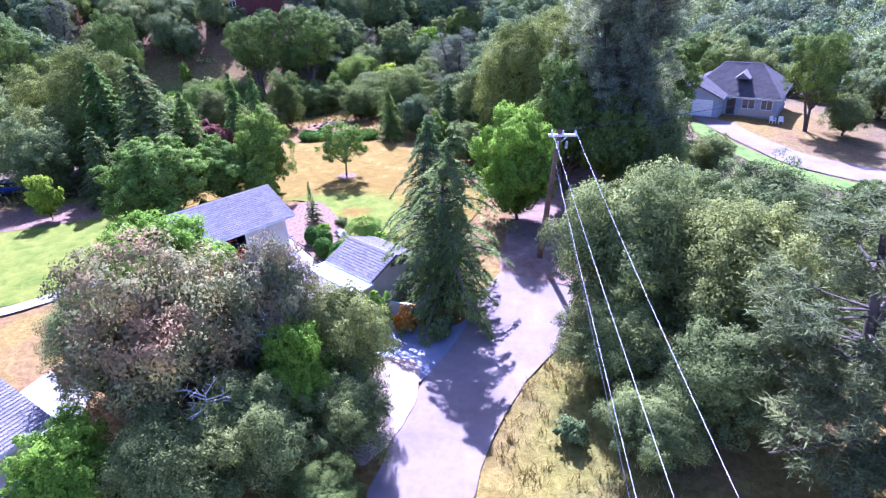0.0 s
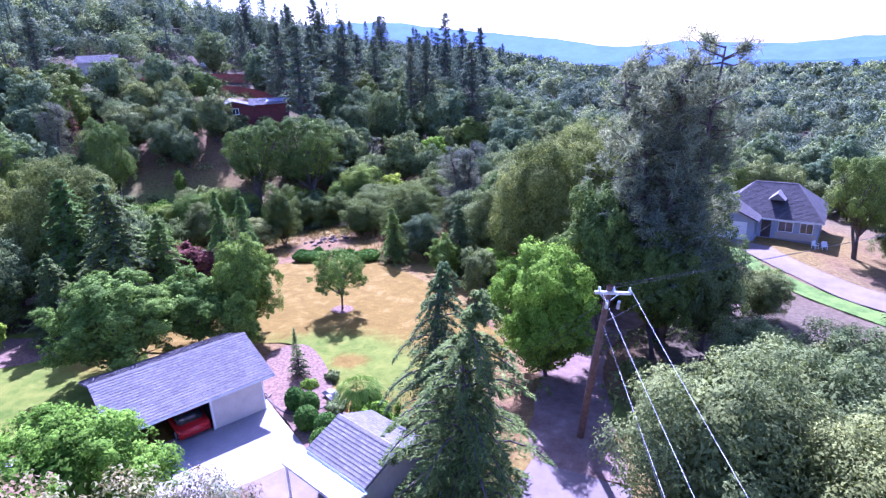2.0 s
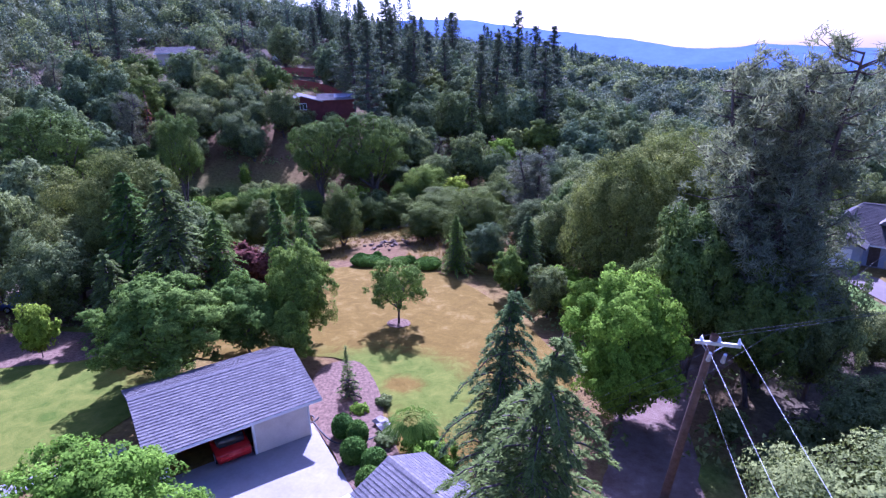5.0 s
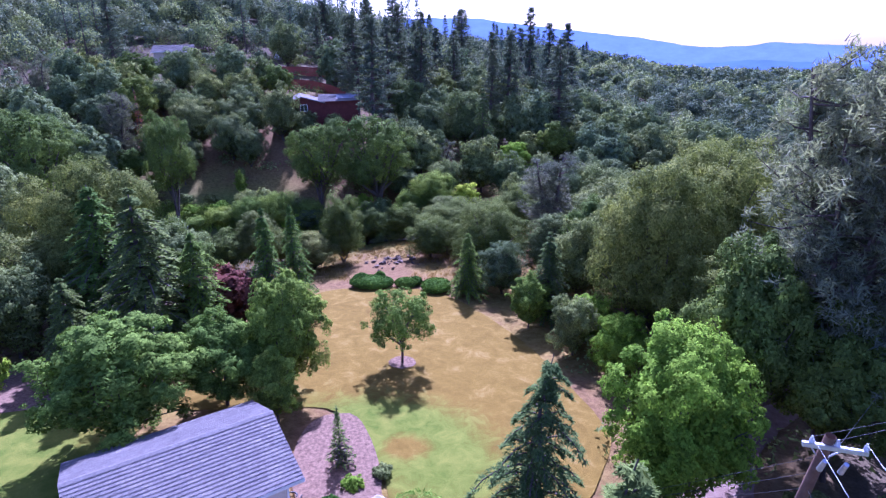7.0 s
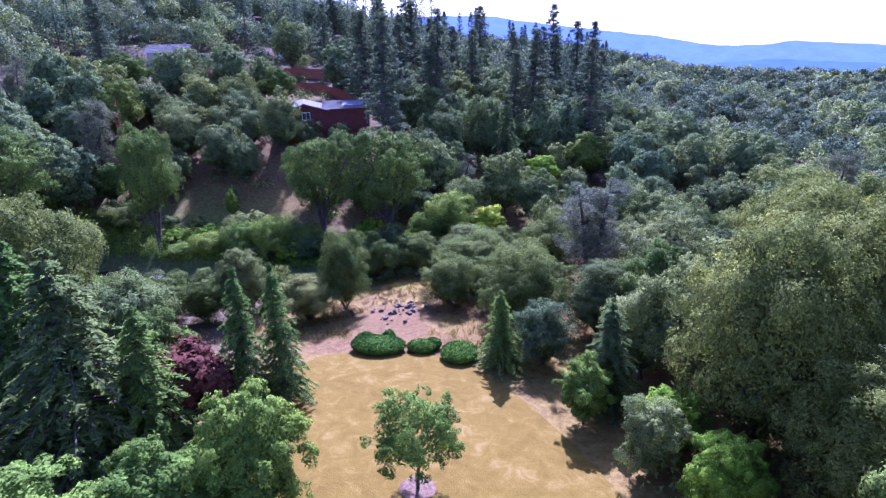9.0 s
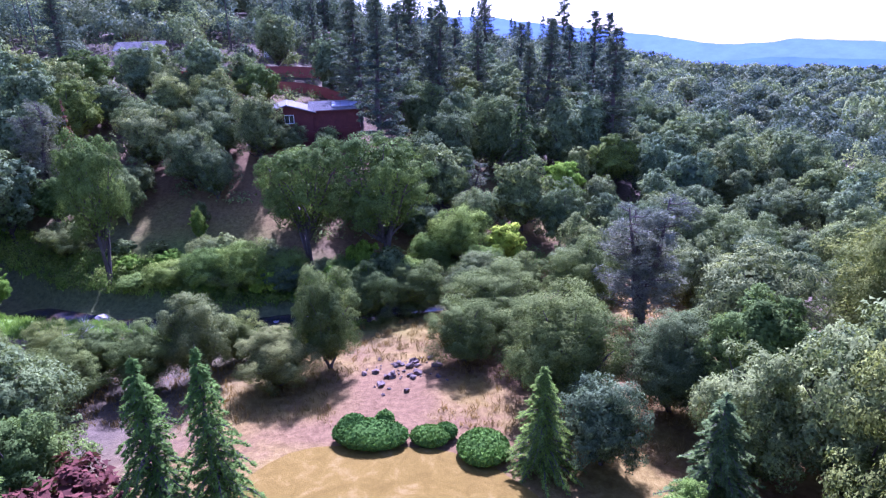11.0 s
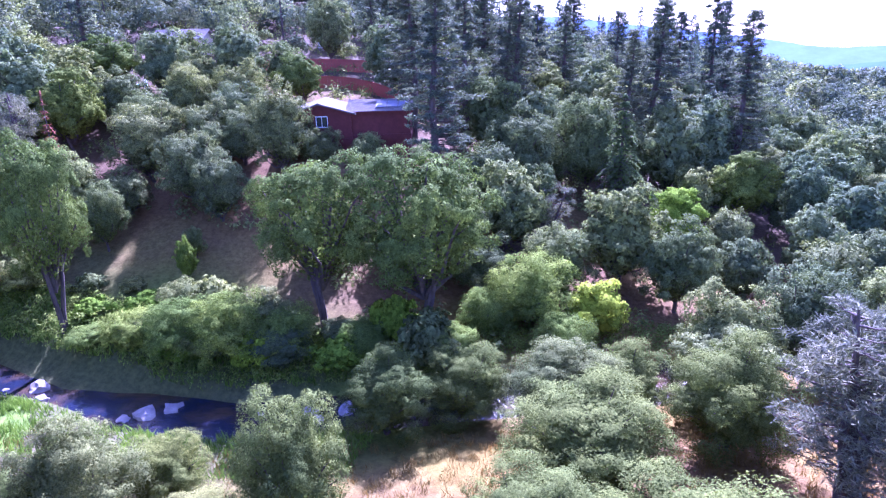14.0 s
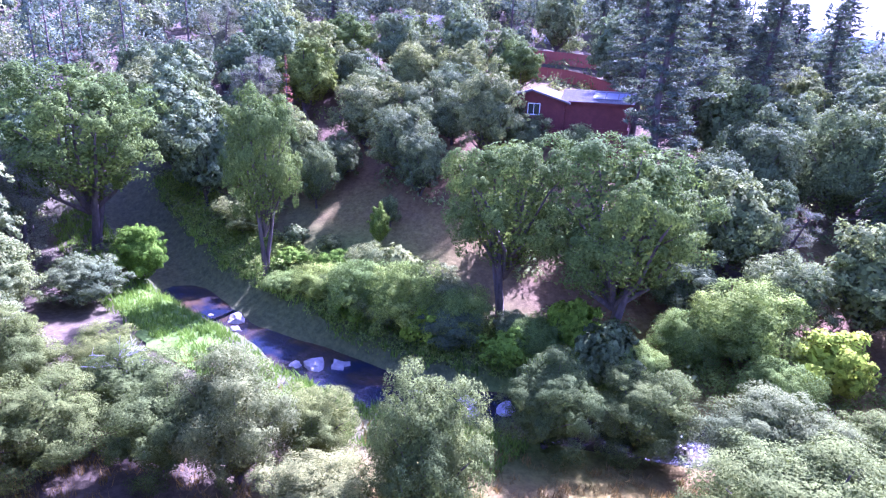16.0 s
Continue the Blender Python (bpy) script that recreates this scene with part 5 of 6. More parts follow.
    return ob


def window(house, x0, x1, y, z0, z1, turn=0, name="window"):
    """A framed window set on a wall that faces local -y."""
    at = pose(0, 0, 0, 0, 0, turn)
    w = part(name, box(x0, x1, y - 0.012, y + 0.02, z0, z1), GLASS, house, at=at)
    for a, b, c, d in ((x0 - 0.07, x1 + 0.07, z1, z1 + 0.08), (x0 - 0.07, x1 + 0.07, z0 - 0.08, z0), (x0 - 0.07, x0, z0, z1), (x1, x1 + 0.07, z0, z1), ((x0 + x1) / 2 - 0.025, (x0 + x1) / 2 + 0.025, z0, z1)):
        part("frame", box(a, b, y - 0.05, y + 0.01, c, d), WHITE, w)
    return w


garage = gable_house("garage", -17.9, 39.3, 4.5, 42.5, 7.7, 6.36, 2.5, 1.16, CREAM, "cream stucco garage with a grey shingle roof and open bay", "garage", 0.6, [(-3.5, 0.7, 0.02, 2.1)])
# Panel added across the bay, coloured near-black as its deep shade.
part("inner_wall", box(-3.65, 3.65, 1.6, 1.7, 0.0, 2.48), BAYSHADE, garage, "near-black panel for the shade inside the bay")
part("trim", box(0.7, 0.82, -3.21, -3.185, 0, 2.2), WHITE, garage)
part("trim", box(-3.62, -3.5, -3.21, -3.185, 0, 2.2), WHITE, garage)
part("downpipe", box(3.77, 3.85, -3.27, -3.19, 0.0, 2.3), WHITE, garage)


def car(name, x, y, z, yaw, paint, label):
    ob = thing(name, None, label, "car", at=pose(x, y, z, 0, 0, yaw))
    side = [(-2.15, 0.35), (-2.2, 0.75), (-2.1, 0.95), (-1.3, 1.0), (1.0, 0.98), (2.05, 0.85), (2.2, 0.65), (2.15, 0.35)]
    bm = prism(side, -0.86, 0.86)
    bmesh.ops.bevel(bm, geom=bm.edges[:], offset=0.07, segments=2, affect="EDGES")
    body = part("body", bm, paint, ob, smooth=True)
    bm = prism([(-1.75, 0.97), (-1.3, 1.42), (0.25, 1.45), (1.0, 0.98)], -0.72, 0.72)
    bmesh.ops.bevel(bm, geom=bm.edges[:], offset=0.08, segments=2, affect="EDGES")
    part("cabin", bm, GLASS, ob, smooth=True)
    part("roof_panel", box(-1.22, 0.2, -0.66, 0.66, 1.43, 1.48, bevel=0.015), paint, ob)
    for s in (-0.6, 0.6):
        part("tail_light", box(-2.215, -2.19, s - 0.14, s + 0.14, 0.7, 0.84), REDPAINT, body)
        part("headlight", box(2.13, 2.2, s - 0.14, s + 0.14, 0.66, 0.78), GLASS, body)
    for wx in (-1.35, 1.35):
        for s in (-0.78, 0.78):
            bm = bmesh.new()
            bmesh.ops.create_cone(bm, cap_ends=True, segments=18, radius1=0.33, radius2=0.33, depth=0.2, matrix=pose(wx, s, 0.33, 90))
            w = part("wheel", bm, RUBBER, ob)
            bm = bmesh.new()
            bmesh.ops.create_cone(bm, cap_ends=True, segments=14, radius1=0.2, radius2=0.18, depth=0.22, matrix=pose(wx, s, 0.33, 90))
            part("rim", bm, SILVER, w)
    return ob


gm4 = Matrix.Translation((-17.9, 39.3, 4.5)) @ pose(0, 0, 0, 0, 0, 42.5)
p = gm4 @ Vector((-0.35, -1.2, 0))
car("car", p.x, p.y, 4.51, 42.5 + 90, REDPAINT, "red car parked in the open garage bay")

shed = gable_house("shed", -5.5, 33.0, 4.45, -41, 3.8, 3.6, 2.05, 0.72, TAN, "small tan outbuilding with a grey shingle roof", "shed", 0.3)
lean = thing("patio_cover", None, "white flat patio cover beside the outbuilding", "patio cover", at=pose(-5.5, 33.0, 4.45, 0, 0, -41))
part("panel", box(-2.45, 2.35, -3.35, -2.06, 1.86, 1.94, bevel=0.01), WHITE, lean)
for k in range(7):
    part("rib", box(-2.4 + k * 0.78, -2.36 + k * 0.78, -3.34, -2.08, 1.94, 1.965), WHITE, lean)
for xx in (-2.35, 2.25):
    part("post", box(xx, xx + 0.1, -3.28, -3.18, -0.1, 1.86), WHITE, lean)
part("beam", box(-2.45, 2.35, -3.34, -3.26, 1.76, 1.86), WHITE, lean)
part("door", box(-1.0, -0.1, -1.86, -1.805, 0, 1.95), DARKWOOD, shed, "brown door")

# white fence
fence = thing("white_fence", None, "white panelled fence curving up to a tall end", "fence")
fp = smooth_outline([(-5.4, 29.9), (-4.2, 29.75), (-3.0, 29.5), (-2.2, 29.9), (-1.9, 30.9)], 5, False)
for k in range(len(fp) - 1):
    (x0, y0), (x1, y1) = fp[k], fp[k + 1]
    L = math.hypot(x1 - x0, y1 - y0)
    f = k / (len(fp) - 2)
    h = 1.05 + 0.5 * max(0, (f - 0.6) / 0.4) ** 2 + 0.12 * max(0, 0.3 - f)
    a = math.degrees(math.atan2(y1 - y0, x1 - x0))
    part("board", box(0, L + 0.01, -0.03, 0.03, -0.15, h), WHITE, fence, at=pose(x0, y0, ground_z(x0, y0) + 0.1, 0, 0, a))
    part("cap", box(0, L + 0.01, -0.055, 0.055, h, h + 0.06), WHITE, fence, at=pose(x0, y0, ground_z(x0, y0) + 0.1, 0, 0, a))

# house at the edge of the garden
home = gable_house("house", -24.8, 14.6, 4.6, 62, 13, 8, 2.3, 1.05, CREAM, "house with a grey shingle roof and pale eaves", "house", 0.6)
sheet("patio", np.array([(-22.5, 25.0), (-19.2, 23.6), (-18.2, 19.5), (-17.4, 14), (-20.5, 12), (-24, 20)]), CONCRETE, 0.08, 1.0, "pale concrete patio beside the house", "patio")

# ranch house across the lane
ranch = gable_house("ranch_house", 37.4, 80.6, 2.05, -33, 10.2, 8.6, 2.65, 2.9, GREYWALL, "grey ranch house with a hipped shingle roof", "house", 0.6, roof_mat=OLDSHINGLE, hip=3.4)
wing = gable_house("garage_wing", 32.2, 80.1, 2.05, 57, 7.0, 6.0, 2.6, 1.4, GREYWALL, "grey garage wing with a pale door", "house wing", 0.5, roof_mat=OLDSHINGLE)
part("garage_door", box(-0.05, 0.0, -2.3, 2.3, 0.05, 2.15), WHITE, wing, at=Matrix.Translation((-3.52, 0, 0)))
for k in range(1, 4):
    part("door_groove", box(-0.062, -0.05, -2.3, 2.3, 0.05 + k * 0.52, 0.07 + k * 0.52), GREYWALL, wing, at=Matrix.Translation((-3.52, 0, 0)))
window(ranch, 1.2, 2.6, -4.3, 0.9, 2.0)
window(ranch, 3.4, 4.6, -4.3, 0.9, 2.0)
part("porch_panel", box(0.9, 5.0, -4.36, -4.32, 0.0, 0.75), TAN, ranch)
part("door", box(-0.6, 0.4, -4.36, -4.3, 0, 2.05), DARKWOOD, ranch)
dormer = part("dormer", prism([(-0.9, 0), (0.9, 0), (0, 0.8)], -1.6, 1.4), SHINGLE, ranch, at=Matrix.Translation((0.6, -1.9, 4.3)))

# red house on the slope
red = gable_house("red_house", -44.2, 123.8, 14.1, 113, 10.0, 6.6, 2.6, 0.95, BARN, "barn-red house with a weathered grey roof", "house", 0.5, base_mat=BARN, trim=TAN)
window(red, -0.3, 0.8, -5.0, 1.3, 2.3, -90)
part("basement", box(-4.95, 4.95, -3.25, 3.25, -3.0, -0.61), BARN, red)
annex = gable_house("red_annex", -37.4, 124.6, 14.4, 18, 6.4, 6.0, 2.4, 0.85, BARN, "low barn-red wing with a grey roof", "house wing", 0.4, base_mat=BARN, trim=BARN)
part("basement", box(-3.1, 3.1, -2.95, 2.95, -3.0, -0.61), BARN, annex)
solar = thing("roof_panels", None, "dark panels lying on the red house roof", "solar panels", at=pose(-37.4, 124.6, 14.4, 0, 0, 18))
for k in range(3):
    part("panel", box(-1.0 + k * 1.2, 0.1 + k * 1.2, -0.9, 0.9, 0.02, 0.07), SEAL, solar, at=Matrix.Translation((0.6, -1.6, 2.99)) @ pose(0, 0, 0, 15.8))


def board_fence(name, line, h, material, label, step=0.5):
    ob = thing(name, None, label, "fence")
    bm_mesh = None
    line = smooth_outline(line, 10, False)
    d = np.concatenate([[0], np.cumsum(np.linalg.norm(np.diff(line, axis=0), axis=1))])
    n = int(d[-1] / step)
    for k in range(n):
        s = (k + 0.5) * step
        x, y = np.interp(s, d, line[:, 0]), np.interp(s, d, line[:, 1])
        x2, y2 = np.interp(s + 0.1, d, line[:, 0]), np.interp(s + 0.1, d, line[:, 1])
        if bm_mesh is None:
            o = part("board", box(-step / 2 + 0.01, step / 2 - 0.01, -0.02, 0.02, -0.3, h), material, ob)
            bm_mesh = o.data
        else:
            o = part("board", bm_mesh, None, ob)
        o.matrix_local = pose(x, y, ground_z(x, y), 0, 0, math.degrees(math.atan2(y2 - y, x2 - x)))
    return ob


board_fence("red_fence", [(-74, 146), (-70, 151), (-64, 155.5), (-56, 160), (-48, 162.5)], 2.0, REDFENCE, "long red-brown board fence up the slope")
board_fence("garden_fence", [(-60, 145), (-53, 148.5), (-46, 147), (-41, 142), (-38.5, 137)], 1.8, REDFENCE, "red-brown board fence behind the red house")
board_fence("corral_fence", [(-24, 113.5), (-18, 116), (-12, 118)], 1.1, DARKWOOD, "low weathered fence among the oaks", 0.7)
gable_house("hill_house", -86, 154, ground_z(-86, 154) + 0.4, 20, 8, 6, 2.4, 1.2, TAN, "small tan house high on the slope", "house", 0.5)
gable_house("garden_shelter", -66.6, 170.8, ground_z(-66.6, 170.8) + 0.2, 15, 4, 3, 2.2, 0.7, WHITE, "small pale-roofed garden shelter", "shelter", 0.4)
car("pickup", -23.6, 121.0, ground_z(-23.6, 121.0) + 0.02, 20, SILVER, "pale vehicle parked under the oaks")
car("car", -46.5, 57.0, ground_z(-46.5, 57.0) + 0.02, 20, BLUEPAINT, "blue car parked under the garden trees")


# ---- pole and wires ----
pole = thing("utility_pole", None, "leaning brown wooden utility pole with crossarm", "utility pole", at=pose(5.5, 36.95, 3.75))
PT = Vector((1.0, -1.4, 9.75))
part("post", tubes("post", [([(0, 0, -0.3), tuple(PT * 0.5), tuple(PT)], (0.21, 0.185, 0.15))], POLEWOOD, 12), None, pole)
armd = Vector((0.985, -0.17, 0)).normalized()
armc = PT * 0.965
arm = part("crossarm", box(-0.85, 0.85, -0.07, 0.07, -0.075, 0.075, bevel=0.012), GALV, pole, at=Matrix.Translation(armc + Vector((0.15, -0.16, 0))) @ pose(0, 0, 0, 0, 0, -10))
HOT = []
for k, o in enumerate((-0.62, 0.05, 0.78)):
    q = armc + Vector((0.15, -0.16, 0.06)) + armd * o
    HOT.append(Vector((5.5, 36.95, 3.75)) + q + Vector((0, 0, 0.22)))
    bm = bmesh.new()
    for z, r in ((0.0, 0.05), (0.09, 0.085), (0.16, 0.07), (0.22, 0.04)):
        bmesh.ops.create_cone(bm, cap_ends=True, segments=10, radius1=r, radius2=r * 0.7, depth=0.07, matrix=Matrix.Translation(q + Vector((0, 0, z))))
    part("insulator", bm, GALV, pole, "pale stacked insulator")
for o in (-0.25, 0.3):
    bm = bmesh.new()
    bmesh.ops.create_cone(bm, cap_ends=True, segments=12, radius1=0.09, radius2=0.07, depth=0.5, matrix=Matrix.Translation(armc + armd * o + Vector((0.1, -0.3, -0.55))) @ pose(0, 0, 0, 25))
    part("fuse_cutout", bm, GALV, pole)
part("brace", tubes("brace", [([tuple(armc + armd * -0.5), tuple(PT * 0.9)], (0.025, 0.025)), ([tuple(armc + armd * 0.6), tuple(PT * 0.9)], (0.025, 0.025))], GALV, 5), None, pole)


def wire(a, b, sag, r, material, label, name="power_line"):
    u = np.linspace(0, 1, 24)[:, None]
    path = np.array(a) * (1 - u) + np.array(b) * u - np.array([0, 0, 1.0]) * (4 * sag * u * (1 - u))
    return thing(name, tubes(name, [(path, np.full(24, r))], material, 5), label, "power line", "overhead wires")


for k, h in enumerate(HOT):
    if k == 1:
        continue
    wire(h, ((3.4, 4.0, 4.7)[k], -25.0, 15.2), 1.0, 0.0065, WIRE, "bright bare overhead wire along the lane")
mid = Vector((5.5, 36.95, 3.75)) + PT * 0.78
wire(mid, (2.6, -25, 12.2), 0.8, 0.0065, WIRE, "thin lower overhead wire along the lane")
wire(mid + Vector((0, 0, 0.1)), (2.2, -25, 12.2), 0.9, 0.007, DARKWIRE, "thin dark cable along the lane")
for k, h in enumerate(HOT[:2]):
    wire(h, (60, 62 + k, 12.0), 0.7, 0.01, DARKWIRE, "thin overhead wire crossing to the ranch house")
wire(mid, (40, 80, 5.2), 0.6, 0.01, DARKWIRE, "thin service wire to the ranch house")
for k in range(3):
    wire(Vector((5.5, 36.95, 3.75)) + PT * (0.92 - 0.07 * k), (-0.5 + k * 0.7, 42.5, ground_z(-0.5, 42.5)), 0.05, 0.007, DARKWIRE, "dark guy wire down to the ground", "guy_wire")


# ---- garden ----
def clipped(name, x, y, rx, ry, h, seed, label, category, group="", size=0.12, n=2600, flat=1.0):
    """A clipped bush: a dense rounded body covered with small leaves."""
    r = np.random.default_rng(seed)
    z = ground_z(x, y) + 0.05
    ob = thing(name, None, label, category, group, at=Matrix.Translation((x, y, z)))
    bm = bmesh.new()
    bmesh.ops.create_icosphere(bm, subdivisions=3, radius=1)
    for v in bm.verts:
        k = 1 + 0.05 * noise.noise(v.co * 2.5 + Vector((seed, 0, 0)))
        v.co = Vector((v.co.x * rx * 0.93 * k, v.co.y * ry * 0.93 * k, h * 0.45 + v.co.z * h * 0.5 * k))
    part("body", bm, HEDGE, ob, smooth=True)
    v = unit(r.normal(size=(n, 3)))
    P = np.column_stack([v[:, 0] * rx, v[:, 1] * ry, h * 0.47 + v[:, 2] * h * 0.53]) * r.uniform(0.94, 1.04, (n, 1))
    P[:, 2] = np.maximum(P[:, 2], 0.02)
    V, F = leaf_quads(P, v, size, 0.7, r, 0.6, 0.2)
    part("leaves", mesh_np("leaves", V, F, HEDGE), None, ob)
    return ob


for k, (x, y, r) in enumerate(((-11.1, 39.7, 0.6), (-10.1, 39.2, 0.58), (-9.9, 37.7, 0.68), (-8.6, 37.0, 0.7), (-8.5, 35.6, 0.68))):
    clipped("topiary", x, y, r, r, 1.35, 30 + k, "round clipped green bush in the mulch bed", "bush", "clipped bushes")
for k, (x, y, rx, ry, h) in enumerate(((-17.5, 70.1, 2.1, 1.25, 0.95), (-18.7, 70.7, 0.8, 0.8, 1.05), (-17.0, 71.4, 0.5, 0.5, 1.05), (-14.2, 70.4, 1.05, 0.8, 0.75), (-13.4, 71.0, 0.6, 0.5, 0.72), (-11.2, 69.7, 1.35, 1.4, 0.95))):
    clipped("hedge", x, y, rx, ry, h, 50 + k, "low clipped dark green hedge mound at the lawn edge", "hedge", "hedge mounds", 0.16, 5000)
plant("greenshrub", -4.9, 28.9, 6.5, 0.9)
for x, y, top, r, m, lab in ((-3.2, 28.7, 5.6, 0.75, RUST, "rust-orange bush before the white fence"),):
    kind("rust", 2.2, 1.5, broad_tree(89, 2.2, 1.5, 0.1, 1800, 0.25, 12, m, trunk_r=0.05))
    ABOUT["rust"] = (lab, "bush")
    plant("rust", x, y, top, r)
plant("shrub", -1.2, 27.9, 5.2, 0.8)
plant("shrub", -9.6, 43.2, 4.9, 0.6)
plant("shrub", -8.6, 39.6, 4.9, 0.8)
plant("greenshrub", -10.9, 42.2, 4.9, 0.6)
plant("greenshrub", -6.3, 38.6, 6.0, 1.2)
plant("greenshrub", -5.4, 36.9, 6.4, 1.3)


def boulder(name, x, y, r, seed, material, label, group="", squash=0.7, sink=0.3, z=None):
    bm = bmesh.new()
    bmesh.ops.create_icosphere(bm, subdivisions=2, radius=r)
    rr = random.Random(seed)
    off = Vector((rr.uniform(0, 50), rr.uniform(0, 50), 0))
    for v in bm.verts:
        k = 1 + 0.7 * noise.noise(v.co / r * 1.1 + off) + 0.4 * noise.noise(v.co / r * 2.6 + off)
        v.co = Vector((v.co.x * k * rr.uniform(0.97, 1.03), v.co.y * k, v.co.z * k * squash))
    me = bpy.data.meshes.new(name)
    bm.to_mesh(me)
    bm.free()
    me.materials.append(material)
    return thing(name, me, label, "rock", group, at=pose(x, y, (ground_z(x, y) if z is None else z) + r * squash * (1 - sink) * 0.6, 0, 0, rr.uniform(0, 360)))


boulder("boulder", -9.2, 41.0, 0.5, 1, ROCK, "pale boulder in the mulch bed")
r = np.random.default_rng(12)
for k in range(46):
    x, y = r.normal(-17.8, 1.3), r.normal(78.4, 1.5)
    boulder("stone", x, y, 0.07 + 0.3 * r.random() ** 2.5, 100 + k, BROWNROCK, "rough brown stone on the bare dirt", "clearing stones")
for k, (x, y, q) in enumerate(((-50.2, 89.4, 1.1), (-49.0, 88.4, 0.8), (-51.2, 90.2, 0.6), (-40.2, 88.6, 1.2), (-39.0, 89.8, 0.9), (-41.4, 87.9, 0.7), (-30.0, 91.8, 0.9), (-29.0, 91.0, 0.8), (-27.6, 92.6, 1.0), (-52.6, 88.7, 0.5), (-47.2, 87.4, 0.5), (-60, 91.4, 0.6), (-61.5, 91.0, 0.5), (-63, 92, 0.6), (-33, 90.8, 0.5))):
    boulder("creek_rock", x, y, q * 0.62, 200 + k, ROCK, "pale granite rock standing in the creek", "creek rocks", 0.6, 0.1, z=0.05)

# hose round the clipped bushes
hp = smooth_outline([(-13.2, 40.7), (-12.5, 39.9), (-11.5, 39.05), (-10.6, 38.95), (-10.0, 39.2), (-9.3, 39.8), (-8.9, 40.5)], 5, False)
hose = thing("garden_hose", tubes("garden_hose", [([(x, y, ground_z(x, y) + 0.12) for x, y in hp], np.full(len(hp), 0.045))], DARKWIRE, 6), "black hose lying in the mulch bed", "hose")
coil = [(-13.5 + (0.2 + 0.02 * k) * math.cos(k * 0.5), 41.0 + (0.2 + 0.02 * k) * math.sin(k * 0.5), ground_z(-13.5, 41.0) + 0.1 + 0.01 * (k % 9)) for k in range(14)]
part("coil", tubes("coil", [(coil, np.full(len(coil), 0.04))], DARKWIRE, 6), None, hose)


# bleached dead branches standing out of the oaks
def dead_branches(x, y, top, seed, spread):
    r = np.random.default_rng(seed)
    z = ground_z(x, y)
    runs = [([(0, 0, -0.3), (0.1, 0.1, 0.4 * (top - z)), (0.25, -0.1, 0.8 * (top - z))], (0.12, 0.09, 0.05))]
    for k in range(26):
        h = (top - z) * r.uniform(0.55, 0.85)
        p = np.array([0.2, 0.0, h])
        d = unit(r.normal(size=3) * (1, 1, 0.4) + np.array([0, 0, 0.45]))
        m = p + d * spread * 0.5 + r.normal(0, 0.12, 3)
        q = p + d * spread * r.uniform(0.8, 1.2) + r.normal(0, 0.15, 3)
        runs.append(([p, m, q], (0.026, 0.018, 0.007)))
        for e in range(3):
            t = m + (q - m) * r.uniform(0, 0.9)
            runs.append(([t, t + unit(r.normal(size=3) + d) * spread * 0.3], (0.012, 0.005)))
    return thing("dead_tree", tubes("dead_tree", runs, GREYBARK, 5), "bleached bare branches of a dead oak", "dead tree", at=Matrix.Translation((x, y, z)))


dead_branches(-9.9, 17.2, 10.2, 3, 1.0)
dead_branches(-8.2, 20.6, 11.0, 8, 0.9)
dead_branches(-40.5, 76.4, 6.6, 4, 1.3)

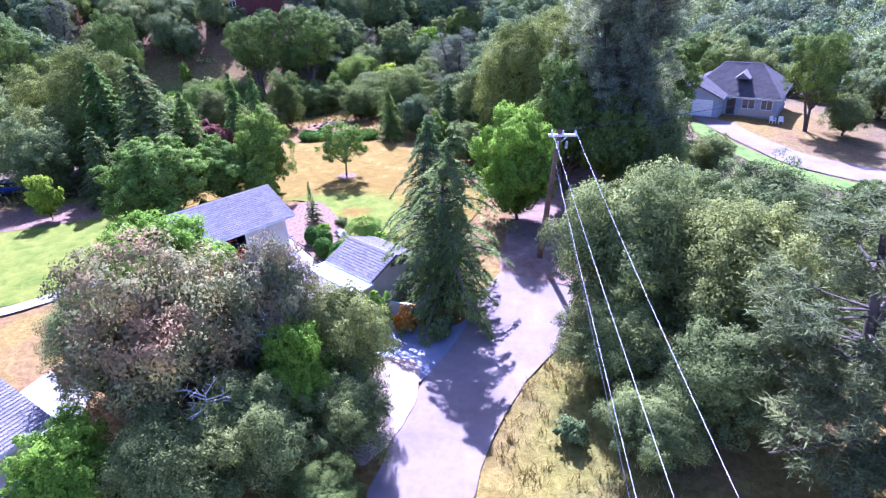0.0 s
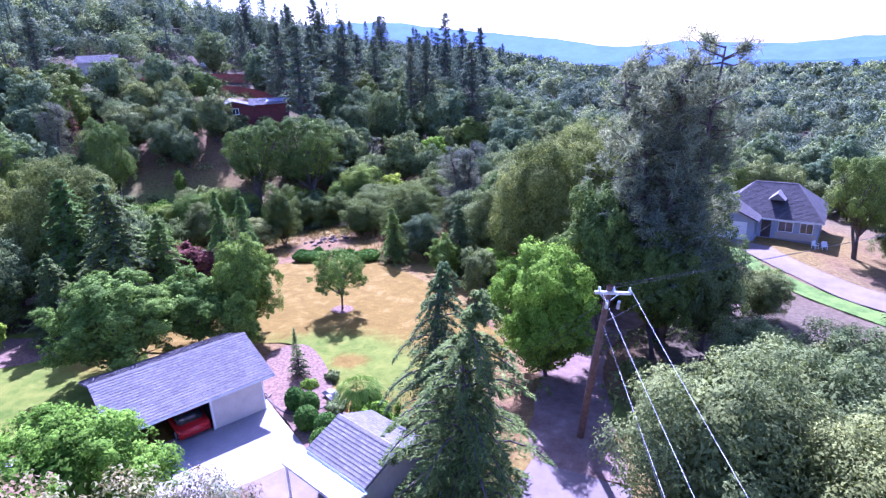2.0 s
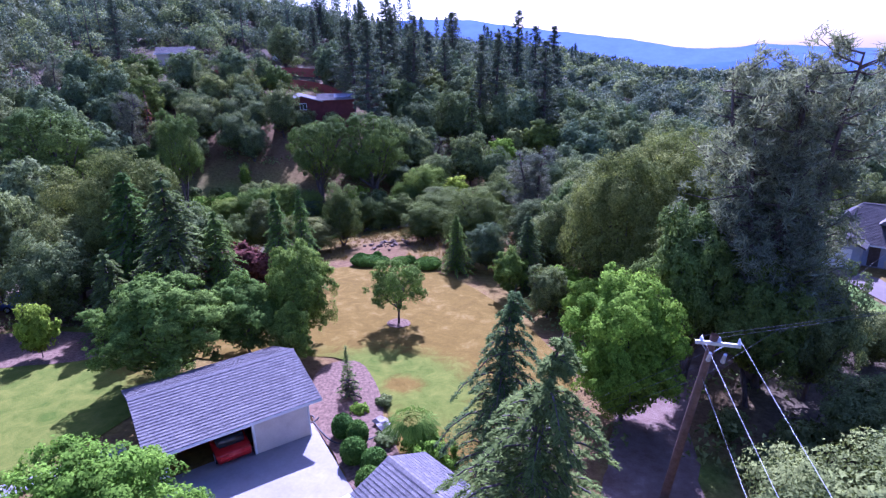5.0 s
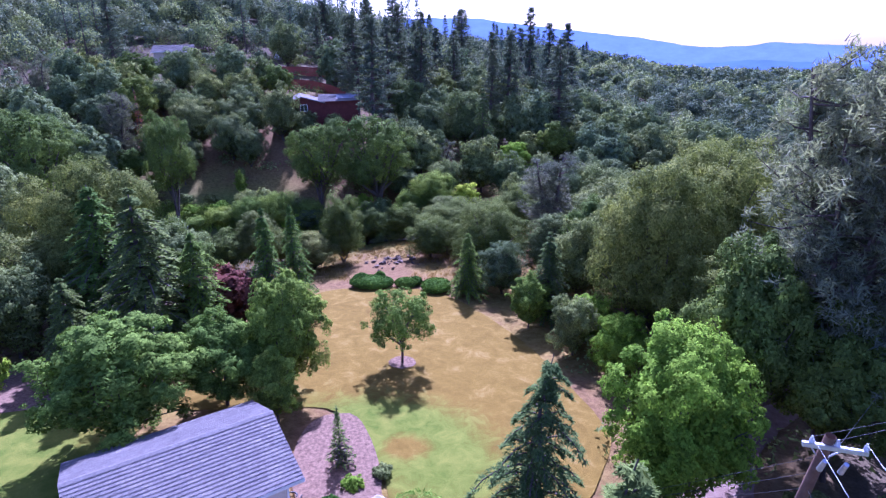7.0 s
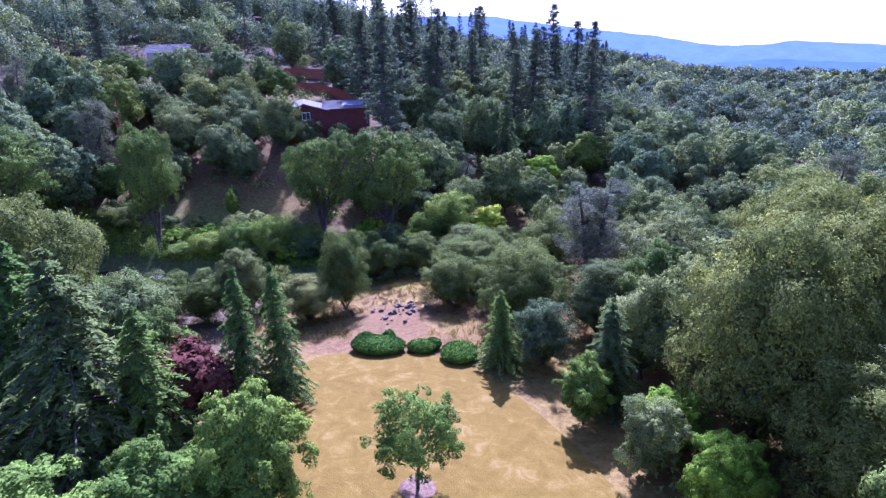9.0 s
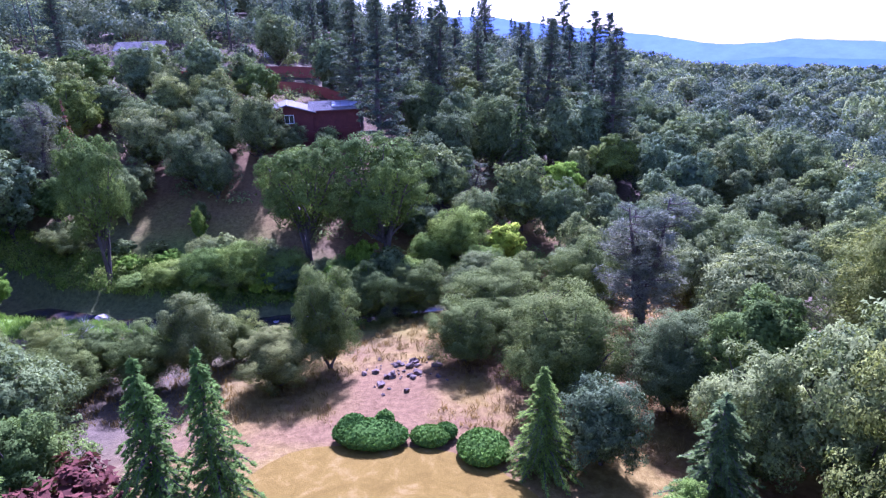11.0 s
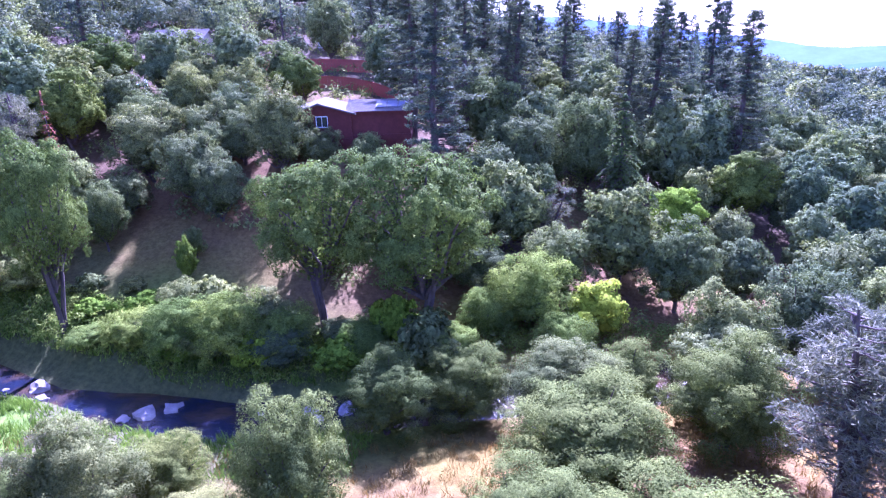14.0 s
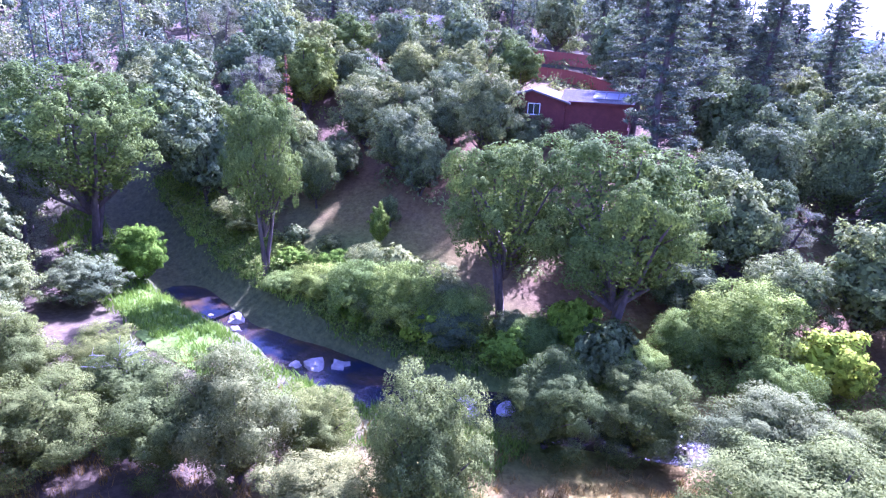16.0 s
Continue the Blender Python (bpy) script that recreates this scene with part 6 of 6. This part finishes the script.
# arching tall grass beside the outbuilding
r = np.random.default_rng(21)
n = 1500
a, u = r.uniform(0, 6.283, n), r.uniform(0.15, 1, n)
d = np.column_stack([np.cos(a), np.sin(a), np.zeros(n)])
P = d * (1.5 * u ** 1.3)[:, None] + np.column_stack([np.zeros((n, 2)), 1.9 * np.sin(u * 2.1)])
A = unit(d + np.column_stack([np.zeros((n, 2)), 1.6 * np.cos(u * 2.1)]))
clump = leaf_mesh("pampas_grass", REED, P, unit(d + np.array([0, 0, 0.8])), 0.6, 0.07, r, 0.3, 0.2, A * 3)
thing("pampas_grass", clump, "fountain of long green ornamental grass", "grass clump", at=Matrix.Translation((-7.0, 39.0, ground_z(-7.0, 39.0))))


# white garden chairs on the dry grass before the ranch house
def lawn_chair(x, y, yaw):
    ob = thing("lawn_chair", None, "white plastic chair on the dry grass", "chair", "lawn chairs", at=pose(x, y, ground_z(x, y), 0, 0, yaw))
    part("seat", box(-0.27, 0.27, -0.25, 0.27, 0.38, 0.43, bevel=0.015), WHITE, ob)
    part("backrest", box(-0.27, 0.27, 0.25, 0.3, 0.4, 0.9, bevel=0.015), WHITE, ob)
    for sx in (-0.24, 0.24):
        part("armrest", box(sx - 0.03, sx + 0.03, -0.24, 0.27, 0.62, 0.66), WHITE, ob)
        for sy in (-0.22, 0.24):
            part("leg", box(sx - 0.025, sx + 0.025, sy - 0.025, sy + 0.025, 0.0, 0.63 if sy < 0 else 0.4), WHITE, ob)
    return ob


for x, y, w in ((38.6, 73.0, 20), (39.5, 72.8, -15)):
    lawn_chair(x, y, w)

# bright play things on the cleared slope
TEAL, PINK = plain("teal plastic", (0.05, 0.3, 0.32), (0.08, 0.38, 0.4), 1, 0.4, 0, False), plain("pink plastic", (0.5, 0.1, 0.22), (0.6, 0.15, 0.3), 1, 0.4, 0, False)
play = thing("play_set", None, "small bright plastic play set with slide", "play set", at=pose(-78, 133.6, ground_z(-78, 133.6), 0, 0, 30))
part("platform", box(-0.8, 0.8, -0.8, 0.8, 1.1, 1.25, bevel=0.03), TEAL, play)
for sx in (-0.7, 0.7):
    for sy in (-0.7, 0.7):
        part("post", box(sx - 0.07, sx + 0.07, sy - 0.07, sy + 0.07, -0.2, 1.9), WHITE, play)
part("slide", prism([(-3.0, 0.1), (-2.6, 0.1), (-0.8, 1.2), (-0.8, 1.3), (-2.6, 0.2), (-3.0, 0.2)], -0.35, 0.35), PINK, play)
